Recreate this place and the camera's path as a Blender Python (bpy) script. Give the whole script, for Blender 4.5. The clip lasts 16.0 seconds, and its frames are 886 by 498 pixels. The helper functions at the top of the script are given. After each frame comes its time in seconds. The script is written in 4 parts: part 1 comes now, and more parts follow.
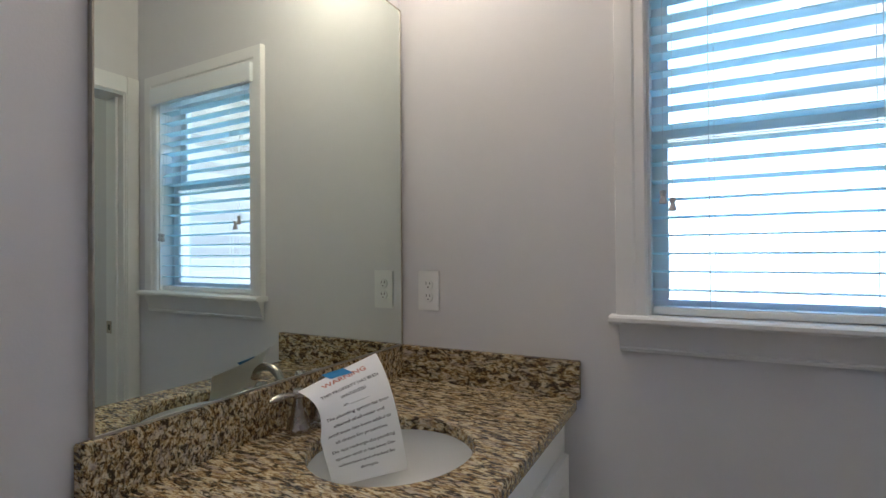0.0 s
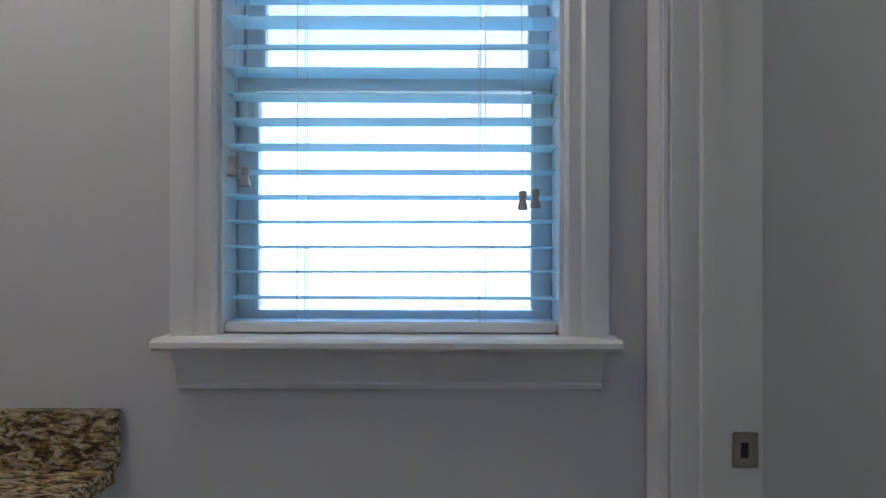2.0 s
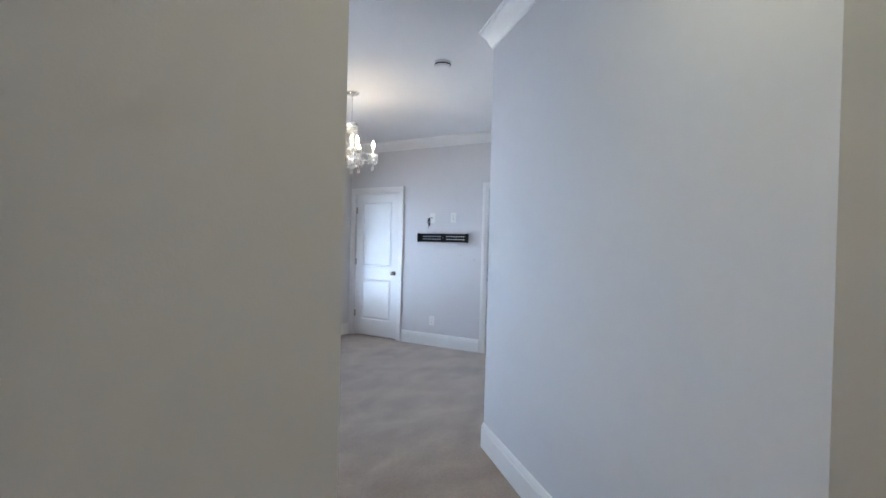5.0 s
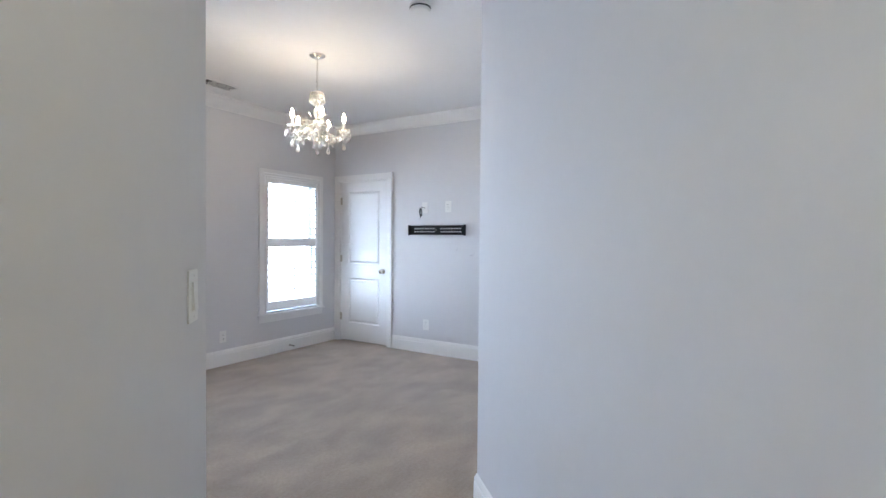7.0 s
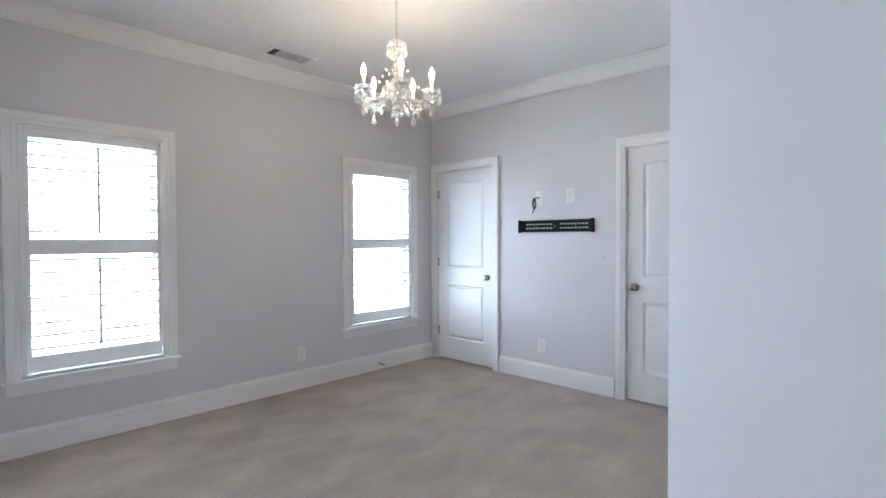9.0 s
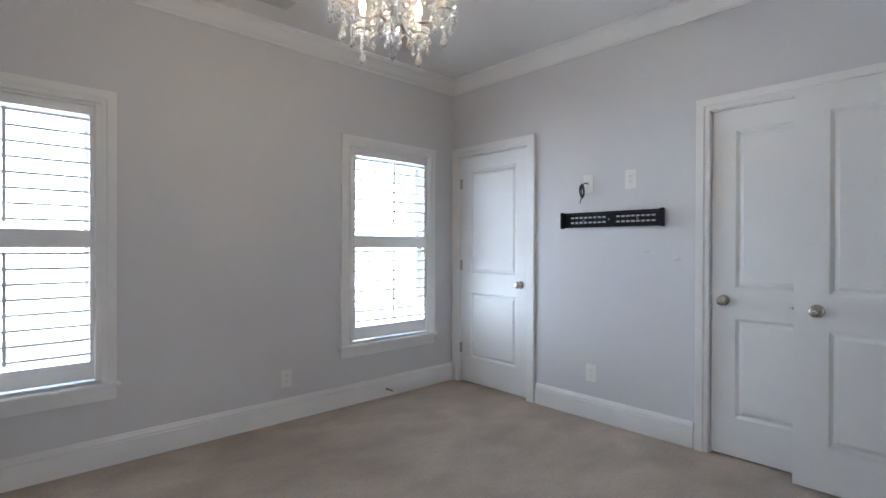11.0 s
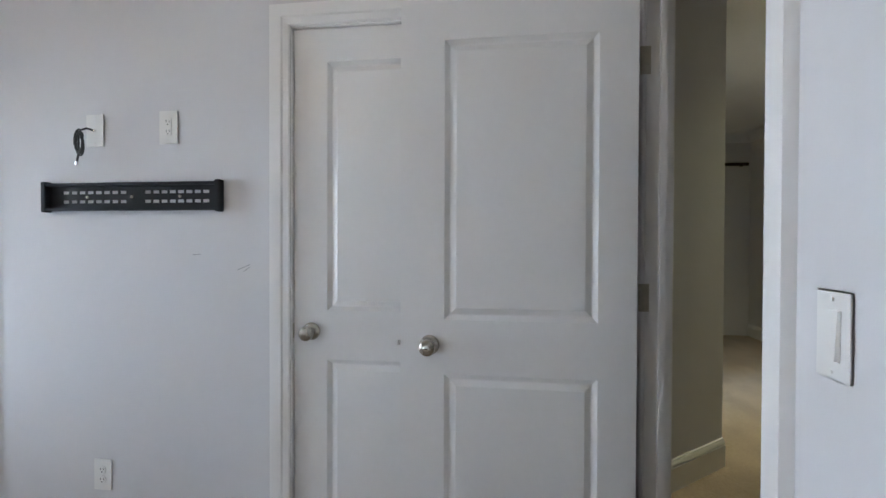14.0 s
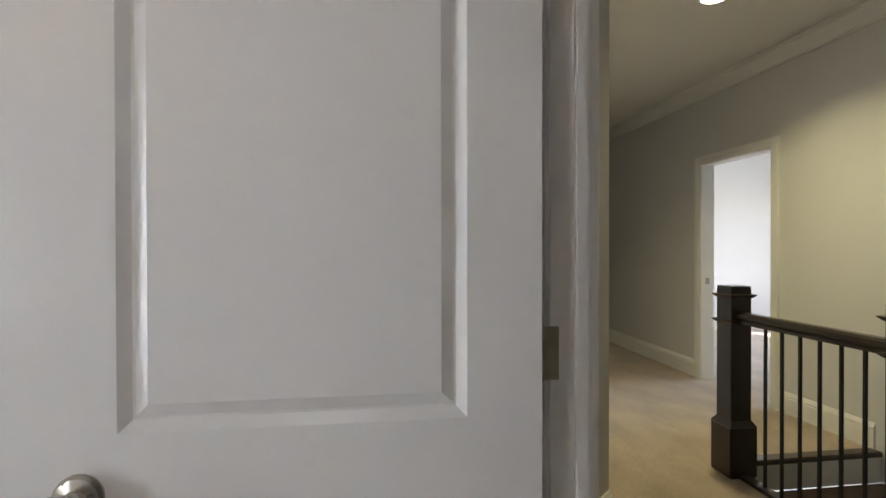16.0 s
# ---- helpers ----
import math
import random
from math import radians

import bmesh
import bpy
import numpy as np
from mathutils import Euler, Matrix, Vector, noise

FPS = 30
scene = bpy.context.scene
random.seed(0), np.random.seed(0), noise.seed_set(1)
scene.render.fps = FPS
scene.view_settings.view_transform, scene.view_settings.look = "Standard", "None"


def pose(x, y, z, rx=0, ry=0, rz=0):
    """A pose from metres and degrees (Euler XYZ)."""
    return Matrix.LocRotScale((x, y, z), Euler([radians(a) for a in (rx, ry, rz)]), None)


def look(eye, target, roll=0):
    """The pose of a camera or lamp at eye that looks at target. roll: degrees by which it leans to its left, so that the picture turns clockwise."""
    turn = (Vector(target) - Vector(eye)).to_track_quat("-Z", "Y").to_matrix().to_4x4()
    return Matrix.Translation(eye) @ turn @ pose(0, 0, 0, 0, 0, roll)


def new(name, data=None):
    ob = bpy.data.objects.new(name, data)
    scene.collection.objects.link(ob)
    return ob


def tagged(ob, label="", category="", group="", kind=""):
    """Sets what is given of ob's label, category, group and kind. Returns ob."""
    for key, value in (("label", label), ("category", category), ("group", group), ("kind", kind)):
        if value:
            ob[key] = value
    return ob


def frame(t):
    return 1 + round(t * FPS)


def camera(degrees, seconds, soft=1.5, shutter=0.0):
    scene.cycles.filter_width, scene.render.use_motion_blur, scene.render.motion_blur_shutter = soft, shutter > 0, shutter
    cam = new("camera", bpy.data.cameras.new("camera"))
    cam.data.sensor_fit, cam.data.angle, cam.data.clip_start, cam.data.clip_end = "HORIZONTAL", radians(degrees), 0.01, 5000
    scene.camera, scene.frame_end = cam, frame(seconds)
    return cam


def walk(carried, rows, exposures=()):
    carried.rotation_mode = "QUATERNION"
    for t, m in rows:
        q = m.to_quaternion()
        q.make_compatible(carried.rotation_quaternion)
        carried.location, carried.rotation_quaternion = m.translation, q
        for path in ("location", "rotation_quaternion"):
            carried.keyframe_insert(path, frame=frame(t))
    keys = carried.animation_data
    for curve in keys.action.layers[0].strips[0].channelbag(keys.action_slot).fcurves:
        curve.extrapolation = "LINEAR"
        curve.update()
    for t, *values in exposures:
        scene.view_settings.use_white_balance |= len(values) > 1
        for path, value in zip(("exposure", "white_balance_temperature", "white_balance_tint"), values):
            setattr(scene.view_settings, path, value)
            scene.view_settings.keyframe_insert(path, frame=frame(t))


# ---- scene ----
cam = camera(83.9, 16.0)
PATH = [
    (0, (0.247, 0.716, 1.292), (-0.679, 2.488, 1.307), -0.4),
    (0.5, (0.298, 0.804, 1.294), (-0.595, 2.593, 1.302), -0.3),
    (1, (0.378, 0.895, 1.289), (-0.387, 2.743, 1.294), -0.1),
    (1.5, (0.455, 1.046, 1.286), (-0.032, 2.986, 1.281), -0.3),
    (2, (0.539, 1.203, 1.281), (0.536, 3.203, 1.284), 0.1),
    (2.5, (0.614, 1.326, 1.273), (1.124, 3.26, 1.256), 0.8),
    (3, (0.734, 1.414, 1.282), (1.679, 3.177, 1.259), 1.4),
    (3.5, (0.804, 1.468, 1.283), (2.05, 3.032, 1.266), 1.7),
    (4, (0.872, 1.513, 1.301), (2.407, 2.796, 1.293), 1.9),
    (4.5, (0.968, 1.58, 1.314), (2.686, 2.604, 1.306), 1.7),
    (7, (1.883, 1.907, 1.329), (3.587, 2.954, 1.288), 0.5),
    (7.5, (2.105, 2.09, 1.322), (3.721, 3.267, 1.279), 0.3),
    (8, (2.29, 2.261, 1.326), (3.837, 3.528, 1.284), 0.0),
    (8.5, (2.551, 2.407, 1.312), (4.045, 3.736, 1.274), -0.2),
    (9, (2.753, 2.576, 1.311), (4.195, 3.962, 1.272), -0.2),
    (11.5, (3.673, 3.299, 1.22), (5.029, 4.769, 1.212), 0.2),
    (12, (3.906, 3.383, 1.217), (5.406, 4.706, 1.207), 0.0),
    (12.5, (4.153, 3.444, 1.227), (5.838, 4.521, 1.218), 0.3),
    (13, (4.4, 3.521, 1.227), (6.233, 4.321, 1.22), 0.5),
    (13.5, (4.648, 3.529, 1.232), (6.588, 4.015, 1.216), 0.4),
    (14, (4.916, 3.451, 1.253), (6.895, 3.737, 1.228), 0.2),
    (14.5, (5.138, 3.451, 1.242), (7.134, 3.578, 1.237), 0.4),
    (15, (5.376, 3.452, 1.264), (7.376, 3.461, 1.237), 0.3),
    (15.5, (5.597, 3.393, 1.247), (7.591, 3.249, 1.228), -0.0),
    (16, (5.792, 3.326, 1.259), (7.773, 3.052, 1.245), -0.1),
]
EXPOSURES = [(0.0, 3.12, 5200, 11), (1.5, 2.88, 4980, 11), (2.0, 2.74, 4880, 11), (2.5, 2.5, 4750, 11), (3.0, 2.18, 4700, 11), (3.5, 2.35, 4850, 11), (4.0, 3.0, 5100, 11), (4.5, 3.35, 5250, 11), (7.0, 3.72, 5600, 12), (9.0, 3.7, 5700, 12), (11.3, 3.25, 5850, 11), (13.0, 3.25, 5950, 11), (14.5, 3.22, 6150, 12), (16.0, 3.38, 6650, 14)]
walk(cam, [(t, look(eye, target, roll)) for t, eye, target, roll in PATH], EXPOSURES)

# ---- light ----
world = bpy.data.worlds.new("world")
scene.world = world
world.use_nodes = True
wn = world.node_tree
sky = wn.nodes.new("ShaderNodeTexSky")
sky.sky_type, sky.sun_disc = "NISHITA", False
sky.sun_elevation, sky.sun_rotation = radians(50), radians(215)
wn.links.new(sky.outputs[0], wn.nodes["Background"].inputs[0])
wn.nodes["Background"].inputs[1].default_value = 0.15


def lamp(name, kind, m, energy, color, **more):
    data = bpy.data.lights.new(name, kind)
    data.energy, data.color = energy, color
    for key, value in more.items():
        if key == "size":
            data.size = value
        elif key == "size_y":
            data.shape, data.size_y = "RECTANGLE", value
        elif key == "radius":
            data.shadow_soft_size = value
        elif key == "angle":
            data.angle = radians(value)
        elif key == "spread":
            data.spread = radians(value)
    ob = new(name, data)
    ob.matrix_world = m
    return ob


lamp("sun", "SUN", look((0, 0, 0), (0.45, 0.6, -0.9)), 3.0, (1, 0.95, 0.87), angle=0.5)
DAY = (0.80, 0.91, 1.0)
WARM = (1.0, 0.77, 0.50)
lamp("window_light", "AREA", look((3.525, 6.80, 1.25), (3.525, 0, 4.3)), 6.6, DAY, size=0.95, size_y=1.6)
lamp("window_light", "AREA", look((5.93, 6.80, 1.25), (5.93, 0, 4.3)), 6.6, DAY, size=0.95, size_y=1.6)
lamp("window_light", "AREA", look((10.4, -3.56, 1.45), (10.9, 0, 1.25)), 6, (0.78, 0.96, 1.0), size=1.6, size_y=1.5)
# Point lamps for the unseen vanity light, set clear of its arms for softness.
for vy in (1.30, 1.60, 1.90):
    lamp("vanity_bulb", "POINT", pose(-0.38, vy, 2.36), 0.60, WARM, radius=0.05)
lamp("passage_bulb", "AREA", look((2.24, 1.62, 2.730), (2.24, 1.62, 0)), 0.62, (1, 0.86, 0.48), size=0.14)
lamp("hall_bulb", "AREA", look((8.50, 1.31, 2.730), (8.50, 1.31, 0)), 1.75, (1, 0.92, 0.48), size=0.14, spread=130)


# ---- materials ----
def mat(name, color, rough=0.5, metal=0.0, vary=0.06, scale=6.0, bump=0.0, bump_scale=200.0, spec=0.5, coat=0.0):
    """Painted, moulded or metal surface: two scales of tone, fine relief."""
    m = bpy.data.materials.new(name)
    m.use_nodes = True
    t = m.node_tree
    b = t.nodes["Principled BSDF"]
    b.inputs["Roughness"].default_value, b.inputs["Metallic"].default_value = rough, metal
    b.inputs["Specular IOR Level"].default_value = spec
    b.inputs["Coat Weight"].default_value = coat
    co = t.nodes.new("ShaderNodeTexCoord")
    n1, n2 = t.nodes.new("ShaderNodeTexNoise"), t.nodes.new("ShaderNodeTexNoise")
    n1.inputs["Scale"].default_value, n2.inputs["Scale"].default_value = scale, scale * 17
    n1.inputs["Detail"].default_value = n2.inputs["Detail"].default_value = 4
    add = t.nodes.new("ShaderNodeMath")
    add.operation = "MULTIPLY_ADD"
    add.inputs[1].default_value = 0.4
    t.links.new(co.outputs["Object"], n1.inputs["Vector"])
    t.links.new(co.outputs["Object"], n2.inputs["Vector"])
    t.links.new(n2.outputs["Fac"], add.inputs[0])
    t.links.new(n1.outputs["Fac"], add.inputs[2])
    ramp = t.nodes.new("ShaderNodeValToRGB")
    ramp.color_ramp.elements[0].position, ramp.color_ramp.elements[1].position = 0.45, 0.95
    ramp.color_ramp.elements[0].color = (*[c * (1 - vary) for c in color], 1)
    ramp.color_ramp.elements[1].color = (*[min(1, c * (1 + vary)) for c in color], 1)
    t.links.new(add.outputs[0], ramp.inputs[0])
    t.links.new(ramp.outputs[0], b.inputs["Base Color"])
    rr = t.nodes.new("ShaderNodeMath")
    rr.operation = "MULTIPLY_ADD"
    rr.inputs[1].default_value, rr.inputs[2].default_value = 0.12, rough - 0.06
    t.links.new(n1.outputs["Fac"], rr.inputs[0])
    t.links.new(rr.outputs[0], b.inputs["Roughness"])
    if bump:
        nb, bp = t.nodes.new("ShaderNodeTexNoise"), t.nodes.new("ShaderNodeBump")
        nb.inputs["Scale"].default_value, nb.inputs["Detail"].default_value = bump_scale, 3
        bp.inputs["Strength"].default_value, bp.inputs["Distance"].default_value = bump, 0.002
        t.links.new(co.outputs["Object"], nb.inputs["Vector"])
        t.links.new(nb.outputs["Fac"], bp.inputs["Height"])
        t.links.new(bp.outputs["Normal"], b.inputs["Normal"])
    return m


def carpet_mat():
    m = mat("carpet", (0.375, 0.300, 0.235), 0.95, vary=0.08, scale=2.2, spec=0.1)
    t = m.node_tree
    b = t.nodes["Principled BSDF"]
    co = t.nodes["Texture Coordinate"]
    ramp = [n for n in t.nodes if n.type == "VALTORGB"][0]
    fine, tuft = t.nodes.new("ShaderNodeTexNoise"), t.nodes.new("ShaderNodeTexVoronoi")
    fine.inputs["Scale"].default_value, tuft.inputs["Scale"].default_value = 55, 170
    mp = t.nodes.new("ShaderNodeMapping")
    mp.inputs["Scale"].default_value = (0.8, 1.35, 1)
    mp.inputs["Rotation"].default_value = (0, 0, radians(50))
    lay = t.nodes.new("ShaderNodeTexNoise")
    lay.inputs["Scale"].default_value, lay.inputs["Detail"].default_value, lay.inputs["Distortion"].default_value = 3.0, 7, 0.35
    t.links.new(co.outputs["Object"], mp.inputs[0])
    t.links.new(mp.outputs[0], lay.inputs["Vector"])
    t.links.new(co.outputs["Object"], fine.inputs["Vector"])
    t.links.new(co.outputs["Object"], tuft.inputs["Vector"])
    lr = t.nodes.new("ShaderNodeMapRange")
    lr.inputs[1].default_value, lr.inputs[2].default_value = 0.3, 0.7
    lr.inputs[3].default_value, lr.inputs[4].default_value = 0.80, 1.13
    t.links.new(lay.outputs["Fac"], lr.inputs[0])
    fr = t.nodes.new("ShaderNodeMapRange")
    fr.inputs[1].default_value, fr.inputs[2].default_value = 0.3, 0.7
    fr.inputs[3].default_value, fr.inputs[4].default_value = 0.92, 1.08
    t.links.new(fine.outputs["Fac"], fr.inputs[0])
    mu = t.nodes.new("ShaderNodeMath")
    mu.operation = "MULTIPLY"
    t.links.new(lr.outputs[0], mu.inputs[0])
    t.links.new(fr.outputs[0], mu.inputs[1])
    mx = t.nodes.new("ShaderNodeVectorMath")
    mx.operation = "SCALE"
    t.links.new(ramp.outputs[0], mx.inputs[0])
    t.links.new(mu.outputs[0], mx.inputs["Scale"])
    t.links.new(mx.outputs[0], b.inputs["Base Color"])
    b.inputs["Sheen Weight"].default_value = 0.3
    bp = t.nodes.new("ShaderNodeBump")
    bp.inputs["Strength"].default_value, bp.inputs["Distance"].default_value = 0.35, 0.004
    t.links.new(tuft.outputs["Distance"], bp.inputs["Height"])
    t.links.new(bp.outputs["Normal"], b.inputs["Normal"])
    return m


def granite_mat():
    m = bpy.data.materials.new("granite")
    m.use_nodes = True
    t = m.node_tree
    b = t.nodes["Principled BSDF"]
    b.inputs["Roughness"].default_value = 0.16
    co = t.nodes.new("ShaderNodeTexCoord")
    mp = t.nodes.new("ShaderNodeMapping")
    mp.inputs["Rotation"].default_value = (0.3, 0.2, radians(62))
    mp.inputs["Scale"].default_value = (0.62, 2.0, 1.5)
    t.links.new(co.outputs["Object"], mp.inputs[0])

    def noise_of(scale, detail, dist=0.0):
        n = t.nodes.new("ShaderNodeTexNoise")
        n.inputs["Scale"].default_value, n.inputs["Detail"].default_value = scale, detail
        n.inputs["Distortion"].default_value = dist
        n.inputs["Roughness"].default_value = 0.64
        t.links.new(mp.outputs[0], n.inputs["Vector"])
        return n.outputs["Fac"]

    def ramp_of(fac, stops):
        r = t.nodes.new("ShaderNodeValToRGB")
        r.color_ramp.elements[0].position, r.color_ramp.elements[0].color = stops[0][0], (*stops[0][1], 1)
        r.color_ramp.elements[1].position, r.color_ramp.elements[1].color = stops[-1][0], (*stops[-1][1], 1)
        for p, c in stops[1:-1]:
            r.color_ramp.elements.new(p).color = (*c, 1)
        t.links.new(fac, r.inputs[0])
        return r.outputs[0]

    base = ramp_of(noise_of(60, 9, 0.9), [(0.34, (0.05, 0.03, 0.02)), (0.42, (0.20, 0.12, 0.05)), (0.49, (0.42, 0.30, 0.14)), (0.57, (0.66, 0.56, 0.36)), (0.72, (0.58, 0.50, 0.36))])
    dark = ramp_of(noise_of(54, 9, 1.0), [(0.485, (0, 0, 0)), (0.58, (0.95, 0.95, 0.95))])
    grey = ramp_of(noise_of(28, 5), [(0.50, (0, 0, 0)), (0.66, (0.7, 0.7, 0.7))])
    mix1, mix2 = t.nodes.new("ShaderNodeMix"), t.nodes.new("ShaderNodeMix")
    for mx in (mix1, mix2):
        mx.data_type = "RGBA"
    t.links.new(grey, mix1.inputs[0])
    t.links.new(base, mix1.inputs[6])
    mix1.inputs[7].default_value = (0.40, 0.34, 0.29, 1)
    t.links.new(dark, mix2.inputs[0])
    t.links.new(mix1.outputs[2], mix2.inputs[6])
    mix2.inputs[7].default_value = (0.035, 0.027, 0.022, 1)
    t.links.new(mix2.outputs[2], b.inputs["Base Color"])
    return m


def glass_mat(name, tint=(1, 1, 1), ior=1.5, rough=0.0):
    m = bpy.data.materials.new(name)
    m.use_nodes = True
    b = m.node_tree.nodes["Principled BSDF"]
    b.inputs["Base Color"].default_value = (*tint, 1)
    b.inputs["Transmission Weight"].default_value = 1
    b.inputs["IOR"].default_value, b.inputs["Roughness"].default_value = ior, rough
    return m


def glow_mat(name, color, strength):
    m = bpy.data.materials.new(name)
    m.use_nodes = True
    b = m.node_tree.nodes["Principled BSDF"]
    b.inputs["Emission Color"].default_value, b.inputs["Emission Strength"].default_value = (*color, 1), strength
    return m


def mirror_mat():
    m = bpy.data.materials.new("mirror_silver")
    m.use_nodes = True
    b = m.node_tree.nodes["Principled BSDF"]
    b.inputs["Base Color"].default_value = (0.80, 0.86, 0.80, 1)
    b.inputs["Metallic"].default_value, b.inputs["Roughness"].default_value = 1.0, 0.0
    return m


def brick_mat():
    m = mat("painted_brick", (0.62, 0.58, 0.54), 0.9, scale=3)
    t = m.node_tree
    b = t.nodes["Principled BSDF"]
    br = t.nodes.new("ShaderNodeTexBrick")
    br.inputs["Color1"].default_value, br.inputs["Color2"].default_value = (0.62, 0.56, 0.50, 1), (0.30, 0.27, 0.26, 1)
    br.inputs["Mortar"].default_value = (0.72, 0.70, 0.66, 1)
    br.inputs["Scale"].default_value = 4.6
    br.inputs["Bias"].default_value = -0.3
    mp = t.nodes.new("ShaderNodeMapping")
    mp.inputs["Rotation"].default_value = (radians(90), 0, radians(90))
    t.links.new(t.nodes["Texture Coordinate"].outputs["Object"], mp.inputs[0])
    t.links.new(mp.outputs[0], br.inputs["Vector"])
    t.links.new(br.outputs[0], b.inputs["Base Color"])
    return m


PAINT = mat("wall_paint", (0.66, 0.65, 0.66), 0.75, vary=0.02, scale=1.2, bump=0.12, bump_scale=260, spec=0.3)
CEIL_PAINT = mat("ceiling_paint", (0.80, 0.79, 0.78), 0.85, vary=0.02, scale=1.2, bump=0.1, spec=0.2)
TRIM = mat("trim_paint", (0.80, 0.79, 0.78), 0.34, vary=0.02, scale=3, bump=0.05, bump_scale=60)
DOOR = mat("door_paint", (0.77, 0.76, 0.75), 0.36, vary=0.025, scale=2.5, bump=0.05, bump_scale=120)
CARPET = carpet_mat()
TILE = mat("bath_floor", (0.45, 0.40, 0.34), 0.4, vary=0.1)
GRANITE = granite_mat()
CERAMIC = mat("white_ceramic", (0.80, 0.80, 0.78), 0.12, vary=0.01, coat=0.4)
NICKEL = mat("brushed_nickel", (0.44, 0.40, 0.35), 0.26, 1.0, vary=0.08, scale=30)
HINGE = mat("hinge_nickel", (0.46, 0.42, 0.35), 0.4, 1.0, vary=0.15, scale=40)
CHROME = mat("chrome", (0.75, 0.73, 0.70), 0.12, 1.0, vary=0.03)
PLASTIC = mat("white_plastic", (0.78, 0.77, 0.75), 0.35, vary=0.01)
# Near-black: shade put into the colour of holes, slots and gaps; also screw heads.
DARKHOLE = mat("dark_slot", (0.03, 0.03, 0.03), 0.7)
BLACK = mat("black_steel", (0.006, 0.006, 0.008), 0.5, vary=0.2, scale=20, spec=0.2)
CABLE = mat("black_cable", (0.02, 0.02, 0.022), 0.5)
PAPER = mat("paper", (0.88, 0.88, 0.89), 0.8, vary=0.015, scale=20)
INK = mat("grey_ink", (0.04, 0.035, 0.05), 0.8)
RED_INK = mat("red_ink", (0.55, 0.13, 0.06), 0.8)
TAPE = mat("blue_tape", (0.03, 0.22, 0.52), 0.6, vary=0.08, scale=40)
SLAT = mat("blind_slat", (0.84, 0.88, 0.90), 0.45, vary=0.02)
nt = SLAT.node_tree
tr, ms = nt.nodes.new("ShaderNodeBsdfTranslucent"), nt.nodes.new("ShaderNodeMixShader")
tr.inputs[0].default_value = (0.76, 0.94, 1.0, 1)
ms.inputs[0].default_value = 0.8
nt.links.new(nt.nodes["Principled BSDF"].outputs[0], ms.inputs[1])
nt.links.new(tr.outputs[0], ms.inputs[2])
nt.links.new(ms.outputs[0], nt.nodes["Material Output"].inputs[0])
CORD = mat("blind_cord", (0.70, 0.72, 0.74), 0.8)
TASSEL = mat("tassel_wood", (0.42, 0.40, 0.40), 0.5)
VINYL = mat("window_vinyl", (0.80, 0.82, 0.83), 0.4, vary=0.01)
PANE = glass_mat("window_glass")
CRYSTAL = glass_mat("crystal", (1, 0.99, 0.97), 1.52, 0.03)
CRYSTAL.node_tree.nodes["Principled BSDF"].inputs["Transmission Weight"].default_value = 0.78
BULB = glow_mat("lit_bulb", (1.0, 0.76, 0.46), 20)
LED = glow_mat("lit_downlight", (1.0, 0.88, 0.66), 3)
DARKWOOD = mat("espresso_wood", (0.030, 0.018, 0.014), 0.32, vary=0.25, scale=8, coat=0.2)
IRON = mat("black_iron", (0.012, 0.012, 0.012), 0.5)
MIRROR = mirror_mat()
BRICK = brick_mat()
GROUND = mat("far_ground", (0.30, 0.30, 0.24), 0.95, vary=0.2, scale=0.4)


# ---- mesh helpers ----
def box(bm, a, b, m=None):
    """Axis-aligned box between corners a and b."""
    x0, y0, z0 = (min(a[i], b[i]) for i in range(3))
    x1, y1, z1 = (max(a[i], b[i]) for i in range(3))
    v = [bm.verts.new((m @ Vector(p)) if m else p) for p in
         ((x0, y0, z0), (x1, y0, z0), (x1, y1, z0), (x0, y1, z0), (x0, y0, z1), (x1, y0, z1), (x1, y1, z1), (x0, y1, z1))]
    for f in ((3, 2, 1, 0), (4, 5, 6, 7), (0, 1, 5, 4), (1, 2, 6, 5), (2, 3, 7, 6), (3, 0, 4, 7)):
        bm.faces.new([v[i] for i in f])


def lathe(bm, profile, m=None, n=24, caps=True):
    """Surface of revolution about z from (radius, height) pairs."""
    m = m or Matrix()
    rings = []
    for r, z in profile:
        rings.append([bm.verts.new(m @ Vector((max(r, 1e-5) * math.cos(2 * math.pi * i / n), max(r, 1e-5) * math.sin(2 * math.pi * i / n), z))) for i in range(n)])
    for a, b in zip(rings, rings[1:]):
        for i in range(n):
            bm.faces.new((a[i], a[(i + 1) % n], b[(i + 1) % n], b[i]))
    if caps:
        bm.faces.new(rings[0][::-1])
        bm.faces.new(rings[-1])


def tube(bm, pts, r, n=10):
    """Round bar along a list of points; r is a number or one radius a point."""
    pts = [Vector(p) for p in pts]
    rs = r if isinstance(r, (list, tuple)) else [r] * len(pts)
    rings, up = [], Vector((0.13, 0.21, 0.97))
    for i, p in enumerate(pts):
        d = (pts[min(i + 1, len(pts) - 1)] - pts[max(i - 1, 0)]).normalized()
        u = d.cross(up)
        if u.length < 1e-3:
            u = d.cross(Vector((1, 0, 0)))
        u.normalize()
        w = d.cross(u).normalized()
        rings.append([bm.verts.new(p + rs[i] * (u * math.cos(2 * math.pi * k / n) + w * math.sin(2 * math.pi * k / n))) for k in range(n)])
    for a, b in zip(rings, rings[1:]):
        for k in range(n):
            bm.faces.new((a[k], a[(k + 1) % n], b[(k + 1) % n], b[k]))
    bm.faces.new(rings[0][::-1])
    bm.faces.new(rings[-1])


